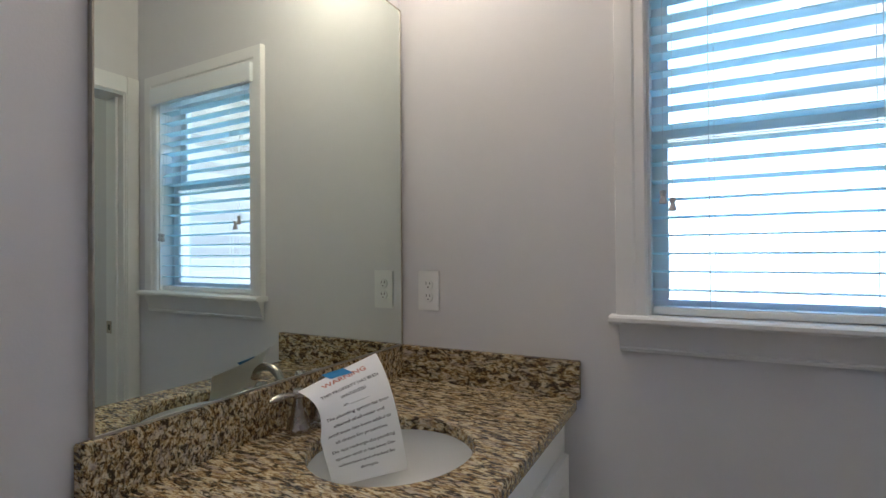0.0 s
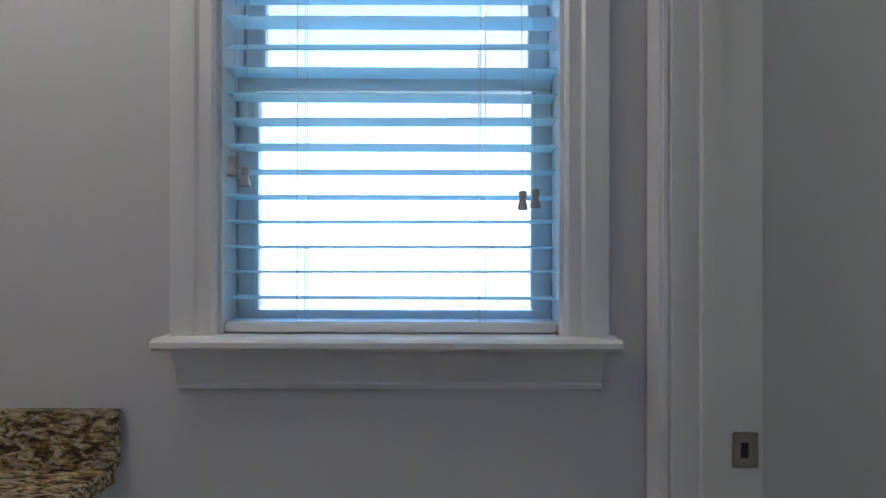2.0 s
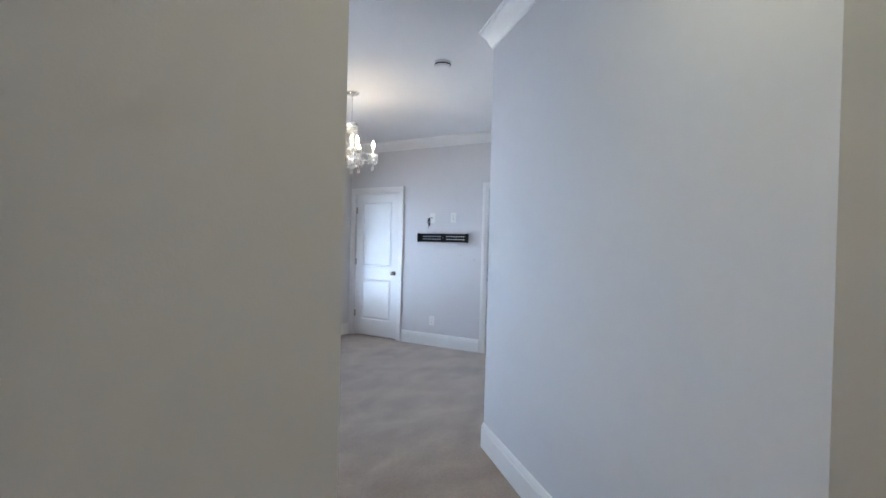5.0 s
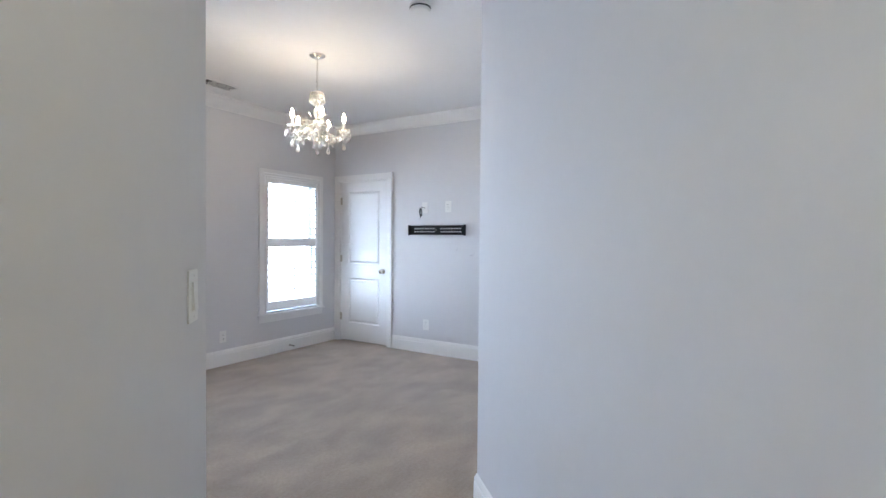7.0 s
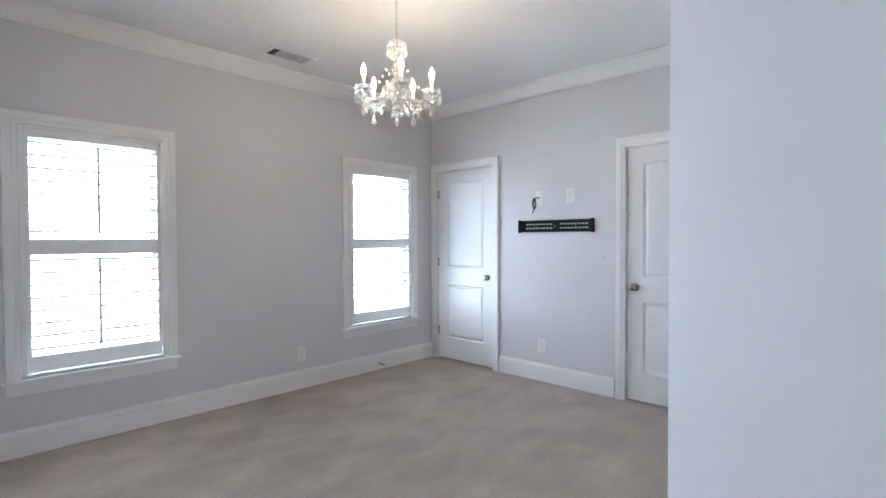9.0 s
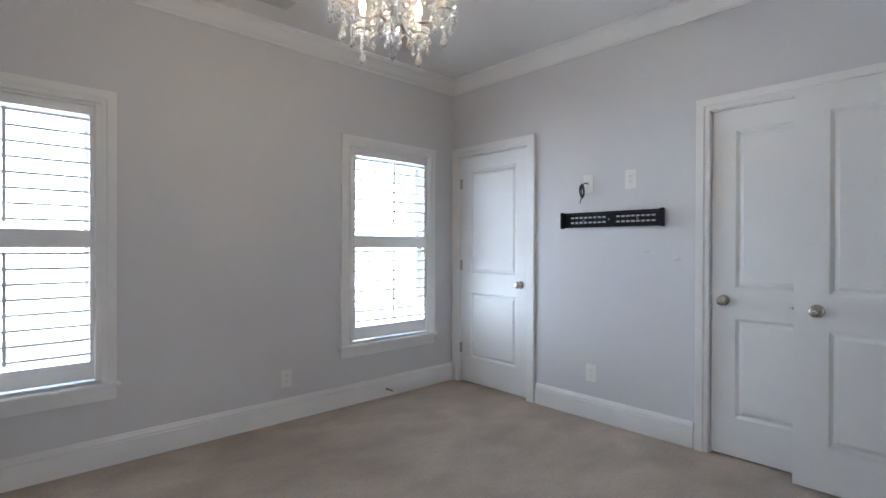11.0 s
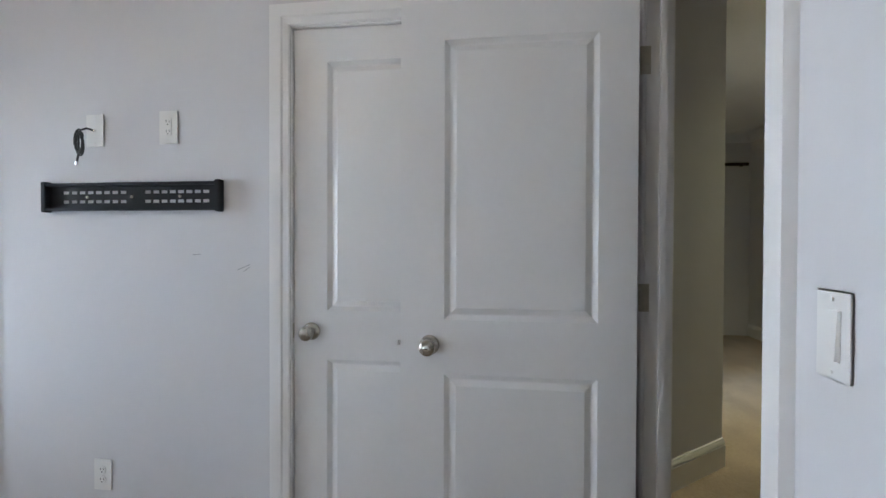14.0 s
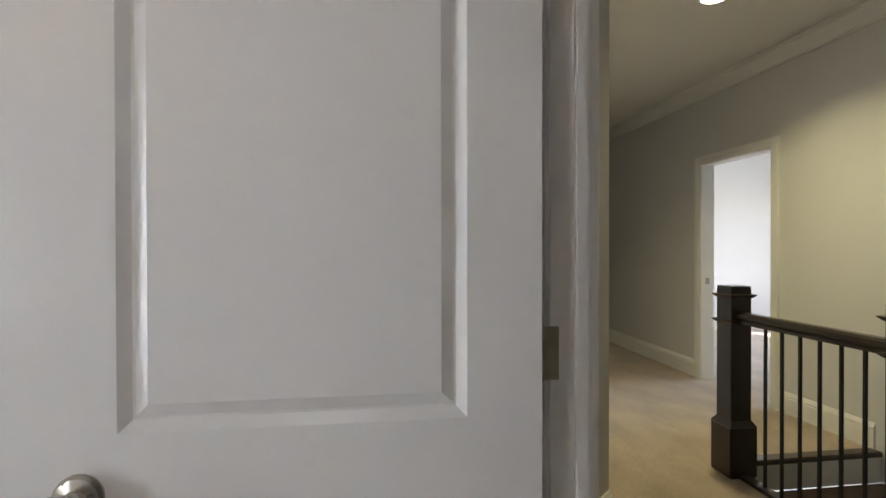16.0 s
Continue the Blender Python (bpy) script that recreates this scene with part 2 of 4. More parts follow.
def sweep(bm, profile, path, closed=False, up=True):
    """A moulding: profile of (out, height) pairs carried along a plan path with mitred corners; out is to the path's left."""
    pts = [Vector((p[0], p[1])) for p in path]
    n = len(pts)
    rows = []
    for i in range(n):
        ds = []
        if i > 0 or closed:
            ds.append((pts[i] - pts[i - 1]).normalized())
        if i < n - 1 or closed:
            ds.append((pts[(i + 1) % n] - pts[i]).normalized())
        ns = [Vector((-d.y, d.x)) for d in ds]
        nn = sum(ns, Vector((0, 0))).normalized()
        k = 1 / max(0.3, nn.dot(ns[0]))
        rows.append([bm.verts.new((pts[i].x + nn.x * k * o, pts[i].y + nn.y * k * o, z)) for o, z in profile])
    last = n if closed else n - 1
    m = len(profile)
    for i in range(last):
        a, b = rows[i], rows[(i + 1) % n]
        for j in range(m):
            bm.faces.new((a[j], b[j], b[(j + 1) % m], a[(j + 1) % m]))
    if not closed:
        bm.faces.new(rows[0])
        bm.faces.new(rows[-1][::-1])


def bevel(bm, w=0.003, seg=2):
    bm.normal_update()
    es = [e for e in bm.edges if len(e.link_faces) == 2 and e.calc_face_angle(0) > 0.6]
    bmesh.ops.bevel(bm, geom=es, offset=w, segments=seg, affect="EDGES", clamp_overlap=True)


def smooth(bm, angle=0.45):
    for f in bm.faces:
        f.smooth = True
    bm.normal_update()
    for e in bm.edges:
        if len(e.link_faces) != 2 or e.calc_face_angle(0) > angle:
            e.smooth = False


def mesh_of(name, bm, material, angle=0.45):
    bmesh.ops.recalc_face_normals(bm, faces=bm.faces)
    smooth(bm, angle)
    me = bpy.data.meshes.new(name)
    bm.to_mesh(me)
    bm.free()
    me.materials.append(material)
    return me


def part(name, bm, material, parent, label="", angle=0.45):
    ob = new(name, mesh_of(name, bm, material, angle))
    ob.parent = parent
    return tagged(ob, label)


def solid(name, bm, material, label="", category="", group="", kind=""):
    return tagged(new(name, mesh_of(name, bm, material)), label, category, group, kind)


def empty(name, m, label, category, group="", kind=""):
    ob = new(name)
    ob.matrix_world = m
    return tagged(ob, label, category, group, kind)


def BM():
    return bmesh.new()


def boxes(*pairs, w=0.0):
    bm = BM()
    for a, b in pairs:
        box(bm, a, b)
    if w:
        bevel(bm, w)
    return bm


# ---- structure ----
CEIL = 2.745


def wall(name, p0, p1, thick, openings=(), z0=-0.1, z1=CEIL + 0.1, ext=(0.0, 0.0), material=None):
    """A wall whose room face runs from p0 to p1; its body lies to the right of that line. Openings: (start, end, bottom, top) along it."""
    a, b = Vector(p0), Vector(p1)
    d = (b - a).normalized()
    length = (b - a).length
    m = Matrix(((d.x, d.y, 0, a.x), (d.y, -d.x, 0, a.y), (0, 0, 1, 0), (0, 0, 0, 1)))
    bm = BM()
    cuts = sorted({-ext[0], length + ext[1], *[o[0] for o in openings], *[o[1] for o in openings]})
    for s0, s1 in zip(cuts, cuts[1:]):
        gaps = sorted((o[2], o[3]) for o in openings if o[0] <= s0 + 1e-6 and o[1] >= s1 - 1e-6)
        z = z0
        for g0, g1 in gaps:
            if g0 > z + 1e-4:
                box(bm, (s0, 0, z), (s1, thick, g0), m)
            z = g1
        if z1 > z + 1e-4:
            box(bm, (s0, 0, z), (s1, thick, z1), m)
    bmesh.ops.remove_doubles(bm, verts=bm.verts, dist=1e-5)
    return solid(name, bm, material or PAINT, "smooth painted interior wall", "wall", kind="structure")


NW, SW, TVX, BW = 6.49, 3.03, 6.65, 2.107
E1, E2, E4, C1 = (1.67, 2.145), (2.65, 3.10), (4.055, SW), (2.445, 1.44)
MX = -0.645
JX0, JX1 = 0.926, 1.072
JY0, JY1 = 1.235, 2.049

# bedroom and diagonal passage
wall("wall_passage_north", E1, (JX1, E1[1]), 0.1)
wall("wall_passage_left", E2, E1, 0.1)
wall("wall_west", (E2[0], NW), E2, 0.12)
W1, W2 = (3.155, 3.895), (5.555, 6.300)
WZ0, WZ1 = 0.485, 2.015
wall("wall_north", (TVX, NW), (E2[0], NW), 0.17,
     [(TVX - W2[1] - 0.035, TVX - W2[0] + 0.035, WZ0, WZ1), (TVX - W1[1] - 0.035, TVX - W1[0] + 0.035, WZ0, WZ1)], ext=(0.12, 0.12))
D1, D2 = (5.640, 6.402), (3.503, 4.265)
wall("wall_east", (TVX, SW), (TVX, NW), 0.12, [(D1[0] - SW - 0.012, D1[1] - SW + 0.012, -0.1, 2.05), (D2[0] - SW - 0.012, D2[1] - SW + 0.012, -0.1, 2.05)])
DX0, DX1 = 5.797, 6.605
wall("wall_south", E4, (TVX, SW), 0.075, [(DX0 - E4[0], DX1 - E4[0], -0.1, 2.055)], ext=(0.0, 0.12))
wall("wall_passage_right", C1, E4, 0.08)
wall("wall_vestibule_east", (C1[0], 0.3), C1, 0.1)
wall("wall_vestibule_south", (JX1, 0.3), (C1[0], 0.3), 0.1)
# bath
wall("wall_bath_east", (JX0, -0.9), (JX0, BW), JX1 - JX0, [(JY0 + 0.9, JY1 + 0.9, -0.1, 2.06)], ext=(0, 0.1))
BX0, BX1, BZ0, BZ1 = 0.120, 0.763, 1.110, 2.050
wall("wall_bath_north", (JX0, BW), (MX, BW), 0.16, [(JX0 - BX1, JX0 - BX0, BZ0, BZ1)], ext=(0, 0.12))
wall("wall_bath_west", (MX, BW), (MX, -0.9), 0.12)
wall("wall_bath_south", (MX, -0.9), (JX0, -0.9), 0.12, ext=(0.12, 0.12))
# hall
HY = 0.28
wall("wall_hall_north", (7.27, SW - 0.075), (6.77, SW - 0.075), 0.1)
wall("wall_hall_corner", (7.88, 2.285), (7.27, SW - 0.075), 0.1)
wall("wall_hall_recess", (12.15, 2.285), (7.88, 2.285), 0.1)
wall("wall_hall_end", (12.15, HY), (12.15, 2.285), 0.1)
HD0, HD1 = 9.216, 10.06
wall("wall_hall_south", (4.1, HY), (12.15, HY), 0.12, [(HD0 - 4.1, HD1 - 4.1, -0.1, 2.02)], z0=-2.9, ext=(0.1, 0.1))
wall("wall_hall_west", (4.1, SW - 0.075), (4.1, HY), 0.1, z0=-2.9)
# bright room across the hall
wall("wall_far_room_south", (7.6, -3.4), (12.6, -3.4), 0.1, [(2.0, 3.6, 0.7, 2.2)], ext=(0.1, 0.1))
wall("wall_far_room_west", (7.6, HY - 0.12), (7.6, -3.4), 0.1)
wall("wall_far_room_east", (12.6, -3.4), (12.6, HY - 0.12), 0.1)


def slab(name, rects, z0, z1, material, label, category):
    bm = BM()
    for x0, y0, x1, y1 in rects:
        box(bm, (x0, y0, z0), (x1, y1, z1))
    return solid(name, bm, material, label, category, kind="structure")


# ceilings and floors
slab("ceiling_bedroom", [(0.79, SW - 0.06, 6.77, 6.64), (0.79, 0.2, 4.0, SW - 0.06)], CEIL, CEIL + 0.12, CEIL_PAINT, "flat white painted ceiling", "ceiling")
slab("ceiling_bath", [(-0.8, -1.05, 0.79, 2.41)], CEIL, CEIL + 0.12, CEIL_PAINT, "flat white painted ceiling", "ceiling")
slab("ceiling_hall", [(4.0, HY - 0.12, 13.3, SW - 0.06), (7.5, -3.5, 12.7, HY - 0.12)], CEIL, CEIL + 0.12, CEIL_PAINT, "flat painted hall ceiling", "ceiling")
slab("floor", [(0.86, 0.2, 4.0, SW - 0.06), (0.86, SW - 0.06, 6.77, 6.64)], -0.12, 0.0, CARPET, "beige cut-pile carpet with footprints and vacuum marks", "carpet")
slab("floor_bath", [(-0.8, -1.05, 0.86, 2.41)], -0.12, 0.0, TILE, "tan bathroom floor", "floor")
STX = 8.40
RAILY = 1.36
slab("floor_hall", [(4.0, RAILY - 0.03, STX, SW - 0.06), (STX, HY - 0.12, 13.3, SW - 0.06)], -0.12, 0.0, CARPET, "beige cut-pile hall carpet", "carpet")
slab("floor_far_room", [(7.5, -3.5, 12.7, HY - 0.12)], -0.12, 0.0, CARPET, "beige carpet of a sunlit room", "carpet")

# mouldings
BASE = [(0, 0.0), (0.016, 0.0), (0.016, 0.119), (0.010, 0.122), (0.010, 0.127), (0.015, 0.131), (0.013, 0.142), (0.007, 0.151), (0.007, 0.156), (0, 0.162)]
CROWN = [(0, CEIL - 0.118), (0.012, CEIL - 0.118), (0.014, CEIL - 0.104), (0.026, CEIL - 0.094), (0.040, CEIL - 0.066), (0.066, CEIL - 0.034), (0.078, CEIL - 0.028), (0.082, CEIL - 0.014), (0.092, CEIL - 0.012), (0.092, CEIL), (0, CEIL)]


def run(name, profile, path, label, category):
    bm = BM()
    sweep(bm, profile, path)
    return solid(name, bm, TRIM, label, category, kind="structure")


CAS = 0.078
run("baseboard", BASE, [(TVX, D2[1] + 0.018 + CAS), (TVX, D1[0] - 0.018 - CAS)], "tall white painted baseboard", "baseboard")
run("baseboard", BASE, [(TVX, SW), (TVX, D2[0] - 0.018 - CAS)], "tall white painted baseboard", "baseboard")
run("baseboard", BASE, [(TVX - 0.02, NW), (E2[0], NW), E2, E1, (JX1 + 0.02, E1[1])], "tall white painted baseboard", "baseboard")
run("baseboard", BASE, [(JX1, 0.3), (C1[0], 0.3), C1, E4, (DX0 - 0.02 - CAS, SW)], "tall white painted baseboard", "baseboard")
run("baseboard", BASE, [(HD1 + 0.07, HY), (12.15, HY)], "tall white painted baseboard", "baseboard")
run("baseboard", BASE, [(STX + 0.02, HY), (HD0 - 0.07, HY)], "tall white painted baseboard", "baseboard")
run("baseboard", BASE, [(12.15, 2.285), (7.88, 2.285), (7.27, SW - 0.077), (DX1 + 0.1, SW - 0.077)], "tall white painted baseboard", "baseboard")
run("baseboard", BASE, [(7.6, HY - 0.12), (7.6, -3.4), (12.6, -3.4), (12.6, HY - 0.12)], "tall white painted baseboard", "baseboard")
bm = BM()
sweep(bm, CROWN, [(TVX, NW), (E2[0], NW), E2, E1, (JX1, E1[1]), (JX1, 0.3), (C1[0], 0.3), C1, E4, (TVX, SW)], closed=True)
solid("trim_crown_bedroom", bm, TRIM, "white painted crown moulding under the ceiling", "crown moulding", kind="structure")
bm = BM()
sweep(bm, CROWN, [(4.1, HY), (12.15, HY), (12.15, 2.285), (7.88, 2.285), (7.27, SW - 0.077), (4.1, SW - 0.077)], closed=True)
solid("trim_crown_hall", bm, TRIM, "painted crown moulding in the hall", "crown moulding", kind="structure")

CASP = [(0, 0), (0, 0.010), (0.006, 0.014), (0.028, 0.014), (0.034, 0.019), (0.066, 0.022), (0.076, 0.022), (CAS, 0.014), (CAS, 0)]


def casing(parent, m, w, h, sill=0.0, name="door_casing", bottom=False):
    """Mitred moulding round an opening w wide and h high; m carries x across, y out of the wall, z up."""
    loop = [(0, sill), (0, h), (w, h), (w, sill)]
    if bottom:
        loop = loop + [(0, sill)]
    bm = BM()
    pts = [Vector(p) for p in loop]
    rows = []
    n = len(pts)
    for i in range(n):
        ds = []
        if i:
            ds.append((pts[i] - pts[i - 1]).normalized())
        if i < n - 1:
            ds.append((pts[i + 1] - pts[i]).normalized())
        ns = [Vector((-d.y, d.x)) for d in ds]
        nn = sum(ns, Vector((0, 0))).normalized()
        k = 1 / max(0.3, nn.dot(ns[0]))
        rows.append([bm.verts.new(m @ Vector((pts[i].x + nn.x * k * o, d, pts[i].y + nn.y * k * o))) for o, d in CASP])
    q = len(CASP)
    for a, b in zip(rows, rows[1:]):
        for j in range(q):
            bm.faces.new((a[j], b[j], b[(j + 1) % q], a[(j + 1) % q]))
    bm.faces.new(rows[0])
    bm.faces.new(rows[-1][::-1])
    return part(name, bm, TRIM, parent)


def face_frame(p, out):
    """Pose whose x runs along a wall (to the right of someone facing it), y out of it towards that viewer, z up."""
    out = Vector((*out, 0)).normalized()
    right = Vector((0, 0, 1)).cross(out)
    return Matrix(((right.x, out.x, 0, p[0]), (right.y, out.y, 0, p[1]), (0, 0, 1, p[2]), (0, 0, 0, 1)))


def panel_door(w, h, t, panels):
    """Door slab with moulded panels on both faces; x 0..w, y 0..t, z 0..h."""
    bm = BM()
    for side in (0, 1):
        y0 = t if side else 0.0
        s = -1 if side else 1

        def P(x, z, d=0.0):
            return bm.verts.new((x, y0 + s * d, z))

        def quad(a, b):
            bm.faces.new((P(a[0], a[1]), P(b[0], a[1]), P(b[0], b[1]), P(a[0], b[1])))

        px0, px1 = panels[0][0], panels[0][1]
        quad((0, 0), (px0, h))
        quad((px1, 0), (w, h))
        zs = [0.0]
        for p in panels:
            zs += [p[2], p[3]]
        zs.append(h)
        for i in range(0, len(zs), 2):
            quad((px0, zs[i]), (px1, zs[i + 1]))
        for x0, x1, z0, z1 in panels:
            rings = []
            for inset, depth in ((0, 0), (0.002, 0.0015), (0.016, 0.0105), (0.020, 0.0105), (0.036, 0.0035), (0.039, 0.002)):
                rings.append([P(x0 + inset, z0 + inset, depth), P(x1 - inset, z0 + inset, depth), P(x1 - inset, z1 - inset, depth), P(x0 + inset, z1 - inset, depth)])
            for a, b in zip(rings, rings[1:]):
                for i in range(4):
                    bm.faces.new((a[i], a[(i + 1) % 4], b[(i + 1) % 4], b[i]))
            bm.faces.new(rings[-1])
    for a, b in (((0, 0), (w, 0)), ((w, 0), (w, h)), ((w, h), (0, h)), ((0, h), (0, 0))):
        bm.faces.new([bm.verts.new((p[0], y, p[1])) for p, y in ((a, 0), (b, 0), (b, t), (a, t))])
    bmesh.ops.remove_doubles(bm, verts=bm.verts, dist=1e-5)
    return bm


def knob(parent, m, keyed=False):
    """Round door knob on a rose; m's z points out of the door."""
    bm = BM()
    lathe(bm, [(0.033, 0.0), (0.033, 0.004), (0.029, 0.009), (0.016, 0.013), (0.0125, 0.022), (0.014, 0.030), (0.022, 0.037), (0.027, 0.046), (0.0275, 0.054), (0.025, 0.062), (0.018, 0.067), (0.0, 0.069)], m, 32)
    k = part("door_knob", bm, NICKEL, parent, "brushed nickel round knob")
    if keyed:
        bm = BM()
        lathe(bm, [(0.0105, 0.066), (0.0105, 0.0705), (0.008, 0.0715), (0.0, 0.0715)], m, 20)
        c = part("key_cylinder", bm, CHROME, k, "bright lock cylinder")
        bm = BM()
        box(bm, (-0.0012, -0.005, 0.0712), (0.0012, 0.005, 0.0722), m)
        part("key_slot", bm, DARKHOLE, k)


def hinge(parent, m, h=0.09):
    """Butt hinge: knuckle along z and a leaf with screws; m's x along the leaf, y outward."""
    bm = BM()
    for i in range(5):
        lathe(bm, [(0.0055, h * i / 5 + 0.0006), (0.0055, h * (i + 1) / 5 - 0.0006)], m, 10)
    box(bm, (0.002, -0.0015, 0), (0.028, 0.0015, h), m)
    hi = part("hinge", bm, HINGE, parent, "satin nickel hinge")
    bm = BM()
    for z in (0.015, 0.045, 0.075):
        lathe(bm, [(0.0035, 0.0), (0.003, 0.0008), (0.0, 0.001)], m @ pose(0.012 if z == 0.045 else 0.017, 0.0015, z * h / 0.09, -90), 8)
    part("screws", bm, DARKHOLE, hi)


PANELS = [(0.118, 0.762 - 0.128, 0.225, 0.805), (0.118, 0.762 - 0.128, 0.985, 1.905)]
PANELS_B = [(0.118, 0.757 - 0.148, 0.225, 0.805), (0.118, 0.757 - 0.148, 0.985, 1.905)]
TLAB = "white two-panel moulded interior door, closed, with a nickel knob"


def closed_door(name, y0, y1, hinge_low_y, label):
    d = empty(name, pose(0, 0, 0), label, "door", kind="structure")
    bm = panel_door(y1 - y0, 2.028, 0.035, PANELS)
    bm.transform(Matrix.Translation((TVX + 0.012, y0, 0.014)) @ Matrix(((0, 1, 0, 0), (1, 0, 0, 0), (0, 0, 1, 0), (0, 0, 0, 1))))
    slab_ob = part("door_leaf", bm, DOOR, d, angle=0.1)
    m = face_frame((TVX, y1 + 0.006, 0), (-1, 0))
    casing(d, m, y1 - y0 + 0.012, 2.050)
    jb = boxes(((TVX - 0.001, y0 - 0.0125, 0), (TVX + 0.12, y0 - 0.003, 2.0475)), ((TVX - 0.001, y1 + 0.003, 0), (TVX + 0.12, y1 + 0.0125, 2.0475)), ((TVX - 0.001, y0 - 0.003, 2.0445), (TVX + 0.12, y1 + 0.003, 2.0525)))
    part("door_jamb", jb, TRIM, d)
    # Near-black sheet behind the leaf, standing in for the shade in its gaps.
    part("gap_shade_sheet", boxes(((TVX + 0.055, y0 - 0.003, 0.0), (TVX + 0.06, y1 + 0.003, 2.045))), DARKHOLE, d)
    ky = y1 - 0.068 if hinge_low_y else y0 + 0.068
    knob(slab_ob, Matrix.Translation((TVX + 0.012, ky, 0.922)) @ pose(0, 0, 0, 0, -90, 0))
    part("latch_plate", boxes(((TVX + 0.004, (y1 + 0.0005) if hinge_low_y else (y0 - 0.003), 0.895), (TVX + 0.011, (y1 + 0.003) if hinge_low_y else (y0 - 0.0005), 0.95))), HINGE, slab_ob)
    hy = y0 - 0.003 if hinge_low_y else y1 + 0.003
    for z in (0.27, 1.02, 1.76):
        hinge(slab_ob, Matrix.Translation((TVX + 0.006, hy, z)) @ pose(0, 0, 0, 0, 0, -90 if not hinge_low_y else 90))
    return d


closed_door("door_1", D1[0], D1[1], False, TLAB)
closed_door("door_2", D2[0], D2[1], True, TLAB)

# entry door, swung open square to its wall
ed = empty("door_3", pose(DX1 - 0.006, SW - 0.002, 0, 0, 0, 90), "white two-panel moulded door, standing wide open, keyed nickel knob", "door", kind="structure")
bm = panel_door(0.757, 2.028, 0.035, PANELS_B)
EDX = 6.525
bm.transform(ed.matrix_world.inverted() @ Matrix.Translation((EDX, SW + 0.040, 0.014)) @ Matrix(((0, 1, 0, 0), (1, 0, 0, 0), (0, 0, 1, 0), (0, 0, 0, 1))))
leaf = part("door_leaf", bm, DOOR, ed, angle=0.1)
inv = ed.matrix_world.inverted()
knob(leaf, inv @ Matrix.Translation((EDX, SW + 0.697, 0.915)) @ pose(0, 0, 0, 0, -90, 0), True)
knob(leaf, inv @ Matrix.Translation((EDX + 0.035, SW + 0.697, 0.915)) @ pose(0, 0, 0, 0, 90, 0))
bm = boxes(((EDX + 0.010, SW + 0.797, 0.888), (EDX + 0.027, SW + 0.7985, 0.945)), ((EDX + 0.013, SW + 0.7985, 0.908), (EDX + 0.022, SW + 0.809, 0.924)))
bm.transform(inv)
part("latch_bolt", bm, CHROME, leaf)
for z in (0.20, 1.032, 1.80):
    hinge(leaf, inv @ Matrix.Translation((DX1 - 0.0135, SW + 0.016, z)) @ pose(0, 0, 0, 0, 0, -90), 0.09)
door_frame = empty("trim_entry_door", pose(0, 0, 0), "white painted door jamb and casing", "door frame", kind="structure")
casing(door_frame, face_frame((DX1 - 0.006 - 0.0, SW, 0), (0, 1)), DX1 - DX0 - 0.012, 2.045)
casing(door_frame, face_frame((DX0 + 0.006, SW - 0.077, 0), (0, -1)), DX1 - DX0 - 0.012, 2.045)
bm = boxes(((DX0 - 0.001, SW - 0.0785, 0), (DX0 + 0.012, SW + 0.0015, 2.0525)), ((DX1 - 0.012, SW - 0.0785, 0), (DX1 + 0.001, SW + 0.0015, 2.0525)), ((DX0 + 0.012, SW - 0.0785, 2.042), (DX1 - 0.012, SW + 0.0015, 2.056)))
part("door_jamb", bm, TRIM, door_frame)
bm = boxes(((DX0 + 0.012, SW - 0.065, 0), (DX0 + 0.022, SW - 0.040, 2.042)), ((DX1 - 0.022, SW - 0.065, 0), (DX1 - 0.012, SW - 0.040, 2.042)), ((DX0 + 0.022, SW - 0.065, 2.032), (DX1 - 0.022, SW - 0.040, 2.042)), w=0.002)
part("door_stop", bm, TRIM, door_frame)

# bath doorway
bf = empty("trim_bath_door", pose(0, 0, 0), "white painted jamb and casing of the bathroom doorway", "door frame", kind="structure")
bm = boxes(((JX0 - 0.0015, JY1 - 0.012, 0), (JX1 + 0.0015, JY1 + 0.001, 2.058)), ((JX0 - 0.0015, JY0 - 0.001, 0), (JX1 + 0.0015, JY0 + 0.012, 2.058)), ((JX0 - 0.0015, JY0 + 0.012, 2.046), (JX1 + 0.0015, JY1 - 0.012, 2.061)))
part("door_jamb", bm, TRIM, bf)
bm = boxes(((JX0 + 0.044, JY1 - 0.022, 0), (JX0 + 0.076, JY1 - 0.012, 2.046)), ((JX0 + 0.044, JY0 + 0.012, 0), (JX0 + 0.076, JY0 + 0.022, 2.046)), w=0.002)
part("door_stop", bm, TRIM, bf)
bm = boxes(((JX0 - 0.018, JY1 - 0.006, 0), (JX0, BW - 0.003, 2.135)), ((JX0 - 0.018, JY0 - 0.07, 0), (JX0, JY0 + 0.006, 2.135)), ((JX0 - 0.018, JY0 + 0.006, 2.052), (JX0, JY1 - 0.006, 2.135)), w=0.005)
part("door_casing", bm, TRIM, bf)
casing(bf, face_frame((JX1, JY0 + 0.006, 0), (1, 0)), JY1 - JY0 - 0.012, 2.052)
bm = boxes(((JX0 + 0.101, JY1 - 0.0142, 0.914), (JX0 + 0.144, JY1 - 0.012, 0.974)), w=0.006)
sp = part("strike_plate", bm, HINGE, bf, "nickel strike plate")
part("strike_hole", boxes(((JX0 + 0.114, JY1 - 0.0150, 0.931), (JX0 + 0.127, JY1 - 0.0136, 0.957))), DARKHOLE, sp)

